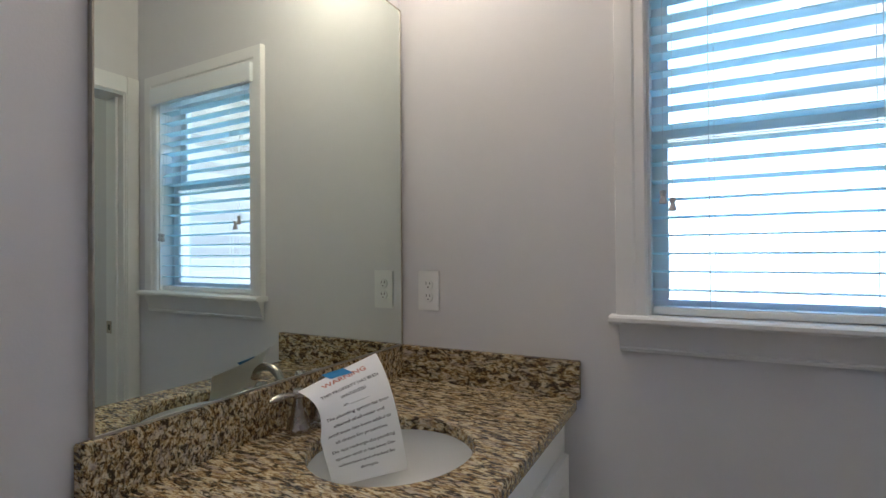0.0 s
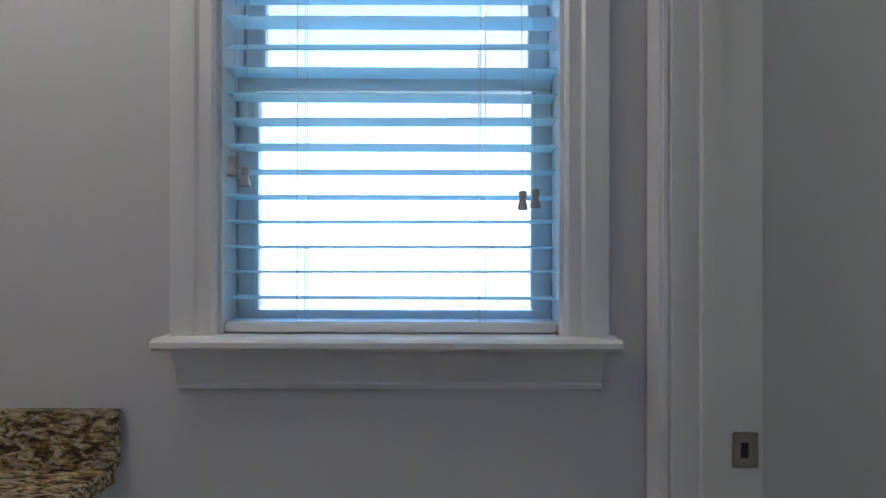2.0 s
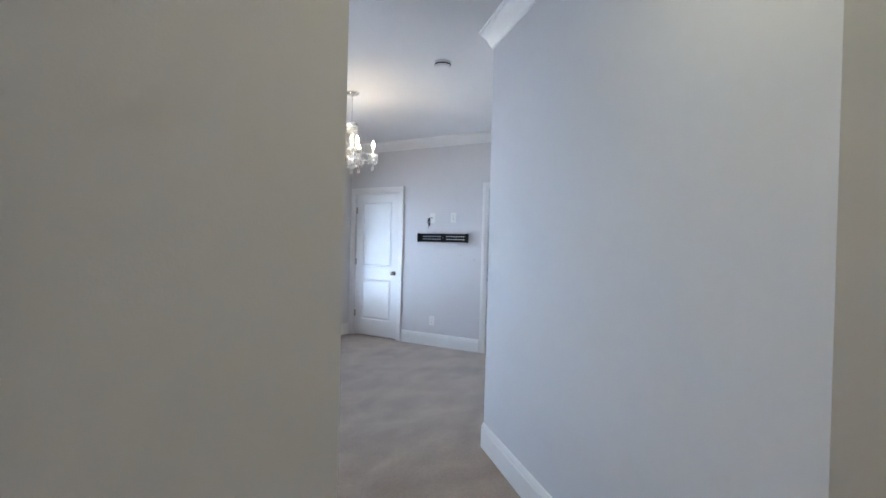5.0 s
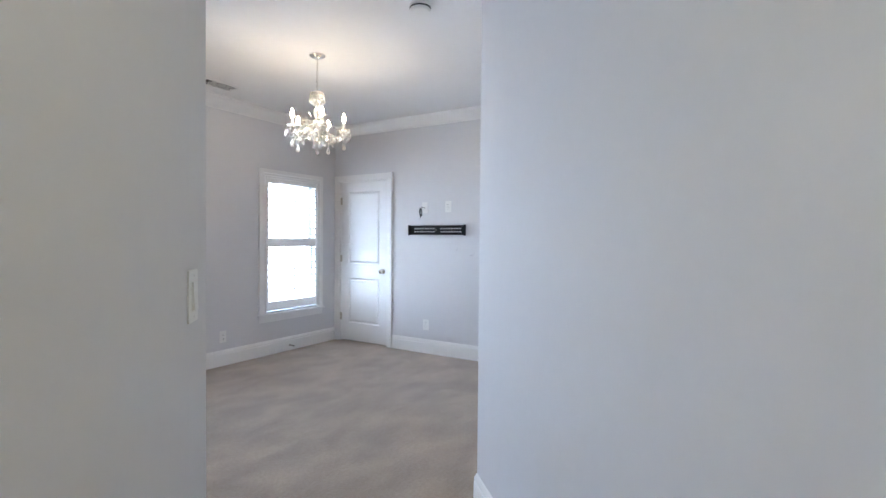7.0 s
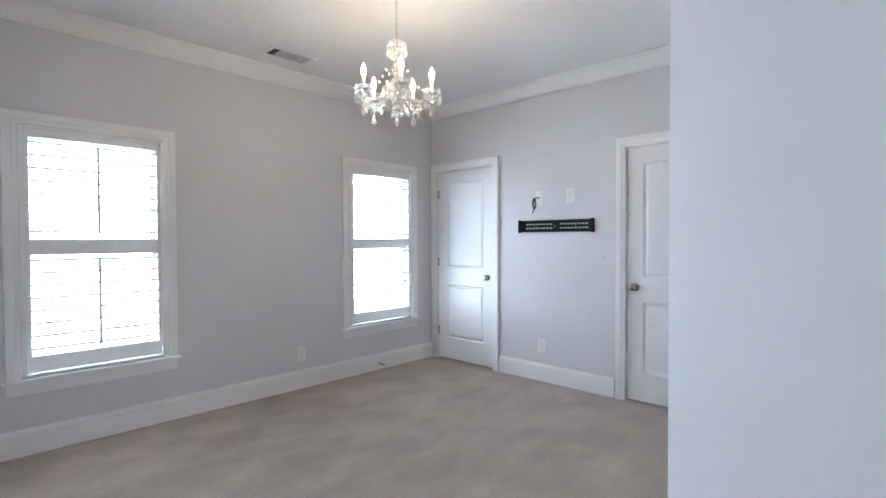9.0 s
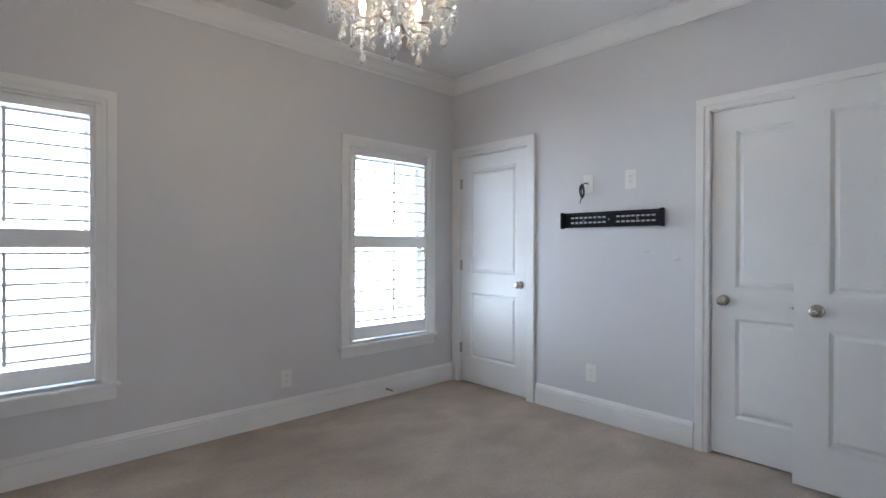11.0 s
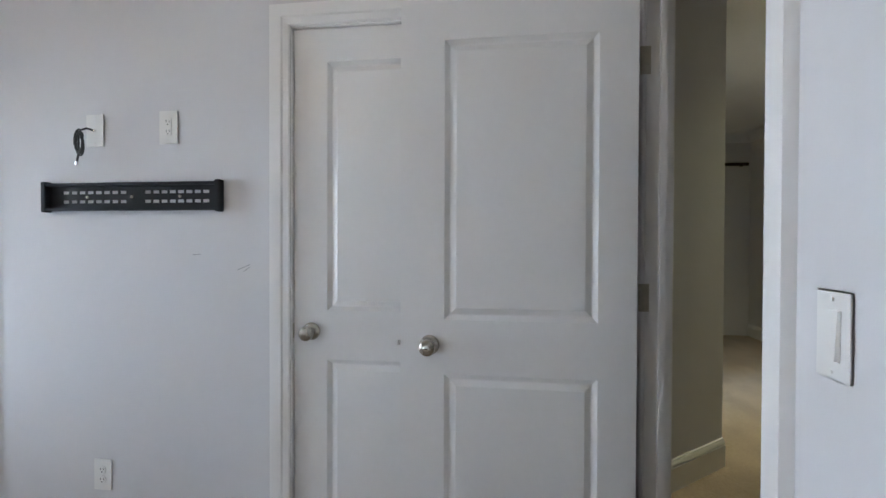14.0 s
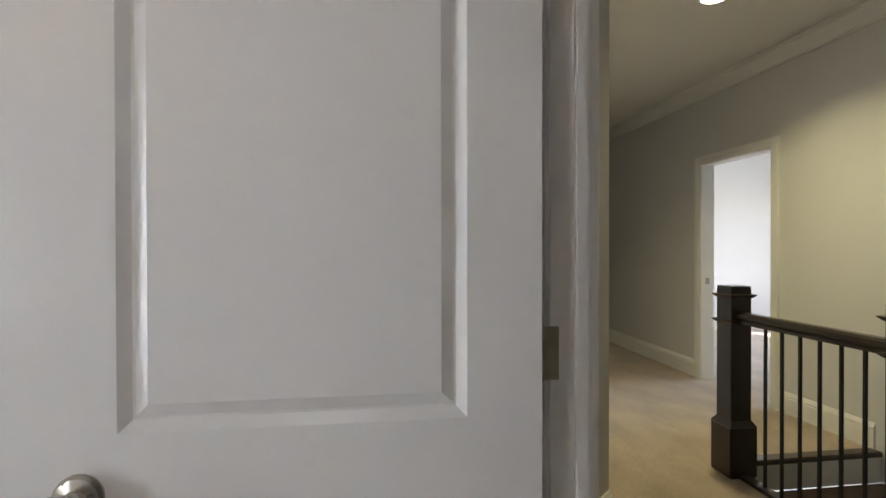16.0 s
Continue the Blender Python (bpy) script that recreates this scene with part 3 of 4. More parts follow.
# hall doorway
hf = empty("trim_hall_door", pose(0, 0, 0), "painted casing of an open doorway across the hall", "door frame", kind="structure")
casing(hf, face_frame((HD1 - 0.01, HY, 0), (0, 1)), HD1 - HD0 - 0.02, 2.01)
bm = boxes(((HD0, HY - 0.121, 0), (HD0 + 0.014, HY + 0.001, 2.015)), ((HD1 - 0.014, HY - 0.121, 0), (HD1, HY + 0.001, 2.015)), ((HD0 + 0.014, HY - 0.121, 2.006), (HD1 - 0.014, HY + 0.001, 2.021)))
part("door_jamb", bm, TRIM, hf)
bm = boxes(((HD1 - 0.0165, HY - 0.075, 0.89), (HD1 - 0.014, HY - 0.035, 0.95)))
part("strike_plate", bm, HINGE, hf)


# ---- windows ----
def louvre_mesh(w):
    """Aerofoil louvre blade along x."""
    bm = BM()
    prof = [(0.036, 0.005), (0.0345, 0.0062), (0.012, 0.0066), (-0.012, 0.0066), (-0.0345, 0.0062), (-0.036, 0.005), (-0.036, -0.005), (-0.0345, -0.0062), (-0.012, -0.0066), (0.012, -0.0066), (0.0345, -0.0062), (0.036, -0.005)]
    a = [bm.verts.new((0, y, z)) for y, z in prof]
    b = [bm.verts.new((w, y, z)) for y, z in prof]
    for i in range(12):
        bm.faces.new((a[i], a[(i + 1) % 12], b[(i + 1) % 12], b[i]))
    bm.faces.new(a[::-1])
    bm.faces.new(b)
    return mesh_of("louvre", bm, TRIM)


def sash_window(name, x0, x1, z0, z1, y, label, fr=0.045, ft=0.02, zm=None):
    """Vinyl double-hung window set in the wall's outer half."""
    w = empty(name, pose(0, 0, 0), label, "window", kind="structure")
    zm = zm or (z0 + z1) / 2
    g0 = ft + fr + 0.002

    def ring(a0, b0, a1, b1, t, y0, y1):
        return boxes(((a0, y0, b0), (a1, y1, b0 + t)), ((a0, y0, b1 - t), (a1, y1, b1)), ((a0, y0, b0 + t), (a0 + t, y1, b1 - t)), ((a1 - t, y0, b0 + t), (a1, y1, b1 - t)), w=0.003)

    part("window_frame", ring(x0, z0, x1, z1, ft, y + 0.06, y + 0.15), VINYL, w)
    lo = part("lower_sash", ring(x0 + ft + 0.001, z0 + ft + 0.001, x1 - ft - 0.001, zm + 0.02, fr, y + 0.068, y + 0.098), VINYL, w)
    up = part("upper_sash", ring(x0 + ft + 0.001, zm - 0.02, x1 - ft - 0.001, z1 - ft - 0.001, fr, y + 0.104, y + 0.134), VINYL, w)
    for s, a, b, yy in ((lo, z0 + g0, zm + 0.018 - fr, y + 0.083), (up, zm - 0.018 + fr, z1 - g0, y + 0.119)):
        g = part("pane", boxes(((x0 + g0, yy - 0.002, a), (x1 - g0, yy + 0.002, b))), PANE, s)
        g.visible_shadow = False
    return w


def shuttered_window(name, x0, x1):
    """Window with casing, stool, apron and a one-panel plantation shutter with a divider rail."""
    w = sash_window(name, x0 - 0.035, x1 + 0.035, WZ0, WZ1, NW, "white window with open plantation shutter louvres, bright daylight behind")
    m = face_frame((x0 - 0.012 - 0.016, NW, 0), (0, -1))
    casing(w, m, x1 - x0 + 0.056, WZ1 + 0.003, sill=0.468, name="window_casing")
    bm = boxes(((x0 - 0.125, NW - 0.045, 0.446), (x1 + 0.125, NW + 0.06, 0.468)), w=0.006)
    part("window_stool", bm, TRIM, w)
    bm = boxes(((x0 - 0.105, NW - 0.018, 0.372), (x1 + 0.105, NW, 0.446)), w=0.005)
    part("window_apron", bm, TRIM, w)
    sh = part("shutter_frame", boxes(((x0 - 0.030, NW - 0.022, 0.492), (x0 - 0.004, NW + 0.03, 2.013)), ((x1 + 0.004, NW - 0.022, 0.492), (x1 + 0.030, NW + 0.03, 2.013)), ((x0 - 0.004, NW - 0.022, 1.998), (x1 + 0.004, NW + 0.03, 2.013)), w=0.003), TRIM, w)
    pz = [(0.503, 0.600), (1.222, 1.320), (1.946, 1.996)]
    st = 0.0
    pb = boxes(*[((x0, NW - 0.014, a), (x1, NW + 0.014, b)) for a, b in pz], ((x0 - 0.002, NW - 0.016, 0.503), (x0 + 0.020, NW + 0.016, 1.996)), ((x1 - 0.020, NW - 0.016, 0.503), (x1 + 0.002, NW + 0.016, 1.996)), w=0.003)
    panel = part("shutter_panel", pb, TRIM, w)
    blade = louvre_mesh(x1 - x0 - 0.042)
    for a, b in ((0.600, 1.222), (1.320, 1.946)):
        n = 8
        for i in range(n):
            z = a + (b - a) * (i + 0.62) / n
            o = new("louvre", blade)
            o.parent = panel
            o.matrix_basis = pose(x0 + 0.021, NW, z, 3, 0, 0)
        bm = boxes(((0.5 * (x0 + x1) - 0.008, NW - 0.047, a + 0.03), (0.5 * (x0 + x1) + 0.008, NW - 0.036, b - 0.02)), w=0.002)
        part("tilt_rod", bm, TRIM, panel)
    return w


shuttered_window("window_1", *W1)
shuttered_window("window_2", *W2)

# bath window
bw = sash_window("window_3", BX0, BX1, BZ0, BZ1, BW, "white bathroom window with casing and a moulded sill", 0.040, 0.010, 1.615)
casing(bw, face_frame((BX0 + 0.004, BW, 0), (0, -1)), BX1 - BX0 - 0.008, BZ1 - 0.004, sill=1.125, name="window_casing")
part("window_reveal", boxes(((BX0 - 0.001, BW, BZ0), (BX0 + 0.012, BW + 0.06, BZ1)), ((BX1 - 0.012, BW, BZ0), (BX1 + 0.001, BW + 0.06, BZ1)), ((BX0 + 0.012, BW, BZ1 - 0.012), (BX1 - 0.012, BW + 0.06, BZ1 + 0.001))), TRIM, bw)
bm = BM()
sweep(bm, [(0, 1.105), (0, 1.125), (-0.050, 1.125), (-0.057, 1.120), (-0.057, 1.111), (-0.051, 1.105)], [(BX0 - 0.087, BW), (BX1 + 0.085, BW)])
box(bm, (BX0 + 0.001, BW, 1.1055), (BX1 - 0.001, BW + 0.065, 1.1245))
part("window_stool", bm, TRIM, bw)
bm = BM()
PROF = [(0, 1.029), (-0.010, 1.029), (-0.012, 1.037), (-0.008, 1.041), (-0.012, 1.047), (-0.016, 1.069), (-0.026, 1.089), (-0.030, 1.105), (0, 1.105)]
sweep(bm, PROF, [(BX0 - 0.065, BW), (BX1 + 0.063, BW)])
part("window_apron", bm, TRIM, bw)

# ---- bathroom things ----
# blind
CT = 0.885
bl = empty("window_blind", pose(0.5 * (BX0 + BX1), BW + 0.03, BZ1), "white two-inch slat blind, lowered with slats open", "blind")
binv = bl.matrix_world.inverted()
SX0, SX1 = BX0 + 0.0135, BX1 - 0.0145


def slat_mesh(w):
    bm = BM()
    rows = []
    for i in range(5):
        y = -0.025 + 0.0125 * i
        rows.append((y, 0.0022 * (1 - (y / 0.025) ** 2)))
    loop = [(y, z + 0.0013) for y, z in rows] + [(y, z - 0.0013) for y, z in reversed(rows)]
    a = [bm.verts.new((0, y, z)) for y, z in loop]
    b = [bm.verts.new((w, y, z)) for y, z in loop]
    n = len(loop)
    for i in range(n):
        bm.faces.new((a[i], a[(i + 1) % n], b[(i + 1) % n], b[i]))
    bm.faces.new(a[::-1])
    bm.faces.new(b)
    return mesh_of("slat", bm, SLAT)


slat = slat_mesh(SX1 - SX0)
bm = boxes(((SX0 - 0.003, BW + 0.003, 1.99), (SX1 + 0.003, BW + 0.057, BZ1 - 0.014)), w=0.003)
bm.transform(binv)
part("headrail", bm, VINYL, bl)
bm = boxes(((BX0 - 0.02, BW - 0.030, 1.984), (BX1 + 0.02, BW - 0.018, BZ1 + 0.01)), ((BX0 - 0.02, BW - 0.018, 1.984), (BX0 - 0.008, BW - 0.0, BZ1 + 0.01)), ((BX1 + 0.008, BW - 0.018, 1.984), (BX1 + 0.02, BW - 0.0, BZ1 + 0.01)), w=0.002)
bm.transform(binv)
part("valance", bm, VINYL, bl)
nsl = 17
for i in range(nsl):
    z = 1.190 + i * 0.0475
    o = new("slat", slat)
    o.parent = bl
    o.matrix_basis = binv @ pose(SX0, BW + 0.032, z, 32 if i == 10 else (-3 + random.uniform(-2, 2)), random.uniform(-0.25, 0.25), 0)
bm = boxes(((SX0, BW + 0.008, 1.127), (SX1, BW + 0.056, 1.147)), w=0.003)
bm.transform(binv)
part("bottom_rail", bm, VINYL, bl)
for x in (0.268, 0.606):
    bm = BM()
    for y in (0.007, 0.057):
        tube(bm, [(x, BW + y, 1.146), (x, BW + y, 2.0)], 0.0009, 6)
    tube(bm, [(x + 0.012, BW + 0.032, 1.146), (x + 0.012, BW + 0.032, 2.0)], 0.0008, 6)
    bm.transform(binv)
    part("ladder_cord", bm, CORD, bl)
for x, z in ((0.164, 1.411), (0.186, 1.392), (0.679, 1.351), (0.701, 1.354)):
    bm = BM()
    lathe(bm, [(0.002, 0.032), (0.0062, 0.031), (0.0068, 0.026), (0.0048, 0.018), (0.0078, 0.006), (0.0080, 0.002), (0.006, 0.0)], pose(x, BW - 0.030, z) @ Matrix.Diagonal((1.2, 1.2, 1.1, 1.0)), 14)
    bm.transform(binv)
    t_ob = part("cord_tassel", bm, TASSEL, bl, "grey wooden cord tassel")
    bm = BM()
    tube(bm, [(x, BW - 0.030, z + 0.034), (x, BW + 0.002, 1.998)], 0.0007, 6)
    bm.transform(binv)
    part("pull_cord", bm, CORD, t_ob)

# vanity
VY0, VY1, VX1 = 1.152, BW - 0.003, -0.062
SCX, SCY, SAX, SAY = -0.335, 1.592, 0.170, 0.185
bm = BM()
N = 64
ring_t, ring_b, out_t, out_b = [], [], [], []
CX0, CX1, CY0, CY1 = MX + 0.003, VX1, VY0 - 0.012, VY1
for i in range(N):
    a = 2 * math.pi * i / N
    ca, sa = math.cos(a), math.sin(a)
    ex, ey = SCX + SAX * ca, SCY + SAY * sa
    k = min(((CX1 - SCX) / ca if ca > 1e-6 else 9), ((CX0 - SCX) / ca if ca < -1e-6 else 9), ((CY1 - SCY) / sa if sa > 1e-6 else 9), ((CY0 - SCY) / sa if sa < -1e-6 else 9))
    ox, oy = SCX + k * ca, SCY + k * sa
    ring_t.append((ex, ey))
    out_t.append((ox, oy))
for cx, cy in ((CX0, CY0), (CX0, CY1), (CX1, CY0), (CX1, CY1)):
    j = min(range(N), key=lambda q: (out_t[q][0] - cx) ** 2 + (out_t[q][1] - cy) ** 2)
    out_t[j] = (cx, cy)
vt = [[bm.verts.new((x, y, z)) for x, y in pts] for pts, z in ((ring_t, CT - 0.031), (ring_t, CT - 0.004), ([(SCX + (x - SCX) * 1.02, SCY + (y - SCY) * 1.02) for x, y in ring_t], CT), ([(min(x, CX1 - 0.004), max(y, CY0 + 0.004)) for x, y in out_t], CT), (out_t, CT - 0.005), (out_t, CT - 0.031))]
for a, b in list(zip(vt, vt[1:])) + [(vt[-1], vt[0])]:
    for i in range(N):
        bm.faces.new((a[i], a[(i + 1) % N], b[(i + 1) % N], b[i]))
top = solid("countertop", bm, GRANITE, "speckled brown granite vanity top with an oval cutout", "countertop")
bm = boxes(((CX0, CY0, CT), (CX0 + 0.022, CY1, CT + 0.106)), w=0.002)
part("back_splash", bm, GRANITE, top)
bm = boxes(((CX0 + 0.0225, CY1 - 0.022, CT), (CX1 + 0.012, CY1, CT + 0.106)), w=0.002)
part("side_splash", bm, GRANITE, top)
bm = BM()
prof_s = []
for j in range(11):
    a = (math.pi / 2) * j / 10
    prof_s.append((1.04 * math.cos(a) ** 0.75 if j < 10 else 0.09, -0.150 * math.sin(a)))
for flip in (0, 1):
    rings = []
    for r, z in prof_s:
        k = r + (0.03 if flip else 0)
        rings.append([bm.verts.new((SCX + SAX * k * math.cos(2 * math.pi * i / 48), SCY + SAY * k * math.sin(2 * math.pi * i / 48), CT - 0.032 + z - (0.012 if flip else 0))) for i in range(48)])
    for a, b in zip(rings, rings[1:]):
        for i in range(48):
            bm.faces.new((a[i], a[(i + 1) % 48], b[(i + 1) % 48], b[i]))
    if flip:
        bm.faces.new(rings[-1])
sink = solid("sink_bowl", bm, CERAMIC, "white oval undermount bathroom sink", "sink")
bm = BM()
lathe(bm, [(0.022, 0.0), (0.022, 0.004), (0.016, 0.006), (0.0, 0.006)], pose(SCX, SCY, CT - 0.184), 20)
part("drain", bm, CHROME, sink)
# cabinet
cab = empty("vanity_cabinet", pose(MX + 0.27, 1.62, 0), "white painted vanity cabinet under a granite top", "cabinet")
cinv = cab.matrix_world.inverted()
bm = boxes(((MX + 0.004, VY0, 0.09), (VX1 - 0.035, VY1, 0.62)), ((MX + 0.004, VY0, 0.62), (VX1 - 0.035, VY0 + 0.018, CT - 0.032)), ((MX + 0.004, VY1 - 0.018, 0.62), (VX1 - 0.035, VY1, CT - 0.032)), ((VX1 - 0.055, VY0 + 0.018, 0.62), (VX1 - 0.035, VY1 - 0.018, CT - 0.032)), ((MX + 0.004, VY0 + 0.02, 0.0), (VX1 - 0.10, VY1 - 0.02, 0.09)))
bm.transform(cinv)
part("body", bm, TRIM, cab)
for y0, y1 in ((VY0 + 0.02, 1.612), (1.618, VY1 - 0.035)):
    bm = panel_door(y1 - y0, 0.62, 0.019, [(0.06, y1 - y0 - 0.06, 0.06, 0.56)])
    bm.transform(cinv @ Matrix.Translation((VX1 - 0.034, y0, 0.12)) @ Matrix(((0, 1, 0, 0), (1, 0, 0, 0), (0, 0, 1, 0), (0, 0, 0, 1))))
    part("cabinet_door", bm, TRIM, cab)
# faucet
FX, FY = -0.566, 1.622
fa = empty("faucet", pose(FX, FY, CT), "brushed nickel two-handle faucet with a gooseneck spout", "faucet")
bm = BM()
bs = []
for i in range(32):
    a = 2 * math.pi * i / 32
    bs.append((0.026 * math.cos(a), 0.060 * (1 if math.sin(a) > 0 else -1) * (abs(math.sin(a)) > 1e-6) + 0.024 * math.sin(a)))
for z0, z1, k in ((0.0, 0.008, 1.0), (0.008, 0.014, 0.9)):
    a = [bm.verts.new((x * k, y * k, z0)) for x, y in bs]
    b = [bm.verts.new((x * k, y * k, z1)) for x, y in bs]
    for i in range(32):
        bm.faces.new((a[i], a[(i + 1) % 32], b[(i + 1) % 32], b[i]))
    bm.faces.new(a[::-1])
    bm.faces.new(b)
part("base_plate", bm, NICKEL, fa)
bm = BM()
pts = [(0, 0, 0.012), (0, 0, 0.072)] + [(0.050 - 0.050 * math.cos(a), 0, 0.072 + 0.048 * math.sin(a)) for a in [math.pi * i / 12 for i in range(1, 11)]]
pts.append((pts[-1][0] + 0.004, 0, pts[-1][2] - 0.012))
tube(bm, pts, [0.016, 0.012] + [0.0105] * 10 + [0.0115], 16)
part("spout", bm, NICKEL, fa)
for s in (-1, 1):
    bm = BM()
    lathe(bm, [(0.028, 0.0), (0.028, 0.006), (0.024, 0.014), (0.018, 0.034), (0.013, 0.056), (0.0115, 0.072), (0.015, 0.076), (0.016, 0.084), (0.012, 0.092), (0.0, 0.094)], pose(0, s * 0.064, 0.008), 20)
    h_ob = part("valve_stem", bm, NICKEL, fa)
    bm = BM()
    tube(bm, [(0, s * 0.069, 0.088), (-0.004, s * 0.086, 0.090), (-0.008, s * 0.110, 0.091), (-0.010, s * 0.130, 0.089), (-0.010, s * 0.140, 0.088)], [0.006, 0.0055, 0.0085, 0.0075, 0.003], 12)
    part("lever", bm, NICKEL, h_ob)
bm = BM()
tube(bm, [(-0.02, 0, 0.01), (-0.02, 0, 0.075)], 0.003, 8)
lathe(bm, [(0.003, 0.0), (0.008, 0.004), (0.008, 0.010), (0.0, 0.013)], pose(-0.02, 0, 0.072), 12)
part("lift_rod", bm, NICKEL, fa)

# warning sheet taped to the spout
TL, TR, BL, BR = Vector((-0.493, 1.480, 1.007)), Vector((-0.456, 1.704, 1.049)), Vector((-0.450, 1.538, 0.795)), Vector((-0.373, 1.714, 0.780))


def sheet(u, v, lift=0.0):
    """Point of the curved paper; u across, v from the top edge down."""
    p = TL.lerp(TR, u).lerp(BL.lerp(BR, u), v)
    out = Vector((0.80, -0.55, 0.25)).normalized()
    bulge = 0.034 * max(0.0, math.sin(math.pi * v)) ** 0.8 * (1 - 0.35 * v)
    curl = -0.012 * math.sin(math.pi * u) * (1 - v)
    p = p + (TR - TL).normalized() * 0.020 * math.sin(math.pi * max(0.0, min(1.0, v / 0.55))) * (1 - u)
    return p + out * (bulge + curl + lift) + Vector((0, 0, 0.018 * math.sin(math.pi * v) * (1 - v)))


notice = empty("paper_notice", Matrix.Translation(sheet(0.5, 1.0)), "white printed warning sheet taped to the faucet, curling into the sink", "paper")
ninv = notice.matrix_world.inverted()
bm = BM()
for lift in (0.0, -0.0004):
    g = [[bm.verts.new(ninv @ sheet(i / 16, j / 24, lift)) for i in range(17)] for j in range(25)]
    for j in range(24):
        for i in range(16):
            bm.faces.new((g[j][i], g[j][i + 1], g[j + 1][i + 1], g[j + 1][i]))
part("page", bm, PAPER, notice)
LINES = [("WARNING", 0.105, 0.064, 0.58, RED_INK), ("THIS PROPERTY HAS BEEN", 0.200, 0.042, 0.80, INK), ("WINTERIZED", 0.268, 0.040, 0.36, INK), ("on ________", 0.342, 0.036, 0.36, INK),
         ("The plumbing system has been", 0.418, 0.038, 0.86, INK), ("cleared of all water and", 0.484, 0.038, 0.68, INK), ("antifreeze has been added to", 0.550, 0.038, 0.82, INK), ("all drains for protection.", 0.616, 0.038, 0.68, INK),
         ("Do not recharge the plumbing", 0.694, 0.038, 0.82, INK), ("system until it has been De-", 0.758, 0.038, 0.78, INK), ("winterized and checked for", 0.822, 0.038, 0.75, INK), ("damages.", 0.884, 0.036, 0.24, INK)]
for words, vc, size, width, ink in LINES:
    cu = bpy.data.curves.new("words", "FONT")
    cu.body, cu.align_x, cu.resolution_u = words, "CENTER", 2
    cu.offset = 0.008
    tmp = new("words", cu)
    dg = bpy.context.evaluated_depsgraph_get()
    me = bpy.data.meshes.new_from_object(tmp.evaluated_get(dg))
    bpy.data.objects.remove(tmp)
    xs = [v.co.x for v in me.vertices]
    span = max(xs) - min(xs)
    for v in me.vertices:
        v.co = ninv @ sheet(0.5 + v.co.x / span * width, vc - v.co.y * size * 0.95, 0.0008)
    me.materials.clear()
    me.materials.append(ink)
    ob = new("printed_line", me)
    ob.parent = notice
bm = BM()
for lift in (0.0012, 0.0018):
    g = [[bm.verts.new(ninv @ sheet(0.30 + 0.26 * i / 6 + 0.02 * j, -0.05 + 0.09 * j / 3 + 0.04 * i / 6, lift)) for i in range(7)] for j in range(4)]
    for j in range(3):
        for i in range(6):
            bm.faces.new((g[j][i], g[j][i + 1], g[j + 1][i + 1], g[j + 1][i]))
part("tape", bm, TAPE, notice, "strip of blue painter's tape")

# mirror
mi = empty("wall_mirror", pose(MX, 1.63, 1.0), "large frameless wall mirror above a vanity", "mirror")
minv = mi.matrix_world.inverted()
LEAN = Matrix.Translation((MX + 0.001, 1.16, 0)) @ pose(0, 0, 0, 0, 0, -0.75) @ Matrix.Translation((-MX - 0.001, -1.16, 0))
bm = boxes(((MX + 0.0015, 1.166, CT + 0.111), (MX + 0.0135, BW - 0.027, 2.085)))
bm.transform(minv @ LEAN)
part("mirror_glass", bm, MIRROR, mi)
bm = boxes(((MX + 0.001, 1.163, CT + 0.108), (MX + 0.015, 1.166, 2.088)), ((MX + 0.001, BW - 0.027, CT + 0.108), (MX + 0.015, BW - 0.024, 2.088)), ((MX + 0.001, 1.166, 2.085), (MX + 0.015, BW - 0.027, 2.088)), ((MX + 0.001, 1.166, CT + 0.1065), (MX + 0.016, BW - 0.027, CT + 0.111)))
bm.transform(minv @ LEAN)
part("edge_channel", bm, HINGE, mi)

# vanity light above the mirror: out of view, form assumed, no bulbs modelled
vl = empty("vanity_light", pose(MX, 1.60, 2.23), "nickel bar lamp with bare arms above a mirror, out of view", "wall lamp")
vinv = vl.matrix_world.inverted()
bm = boxes(((MX + 0.001, 1.22, 2.20), (MX + 0.03, 1.98, 2.26)), w=0.006)
bm.transform(vinv)
part("bar", bm, NICKEL, vl)
for y in (1.30, 1.60, 1.90):
    bm = BM()
    tube(bm, [(MX + 0.03, y, 2.23), (MX + 0.165, y, 2.23)], 0.012, 12)
    bm.transform(vinv)
    part("arm", bm, NICKEL, vl)


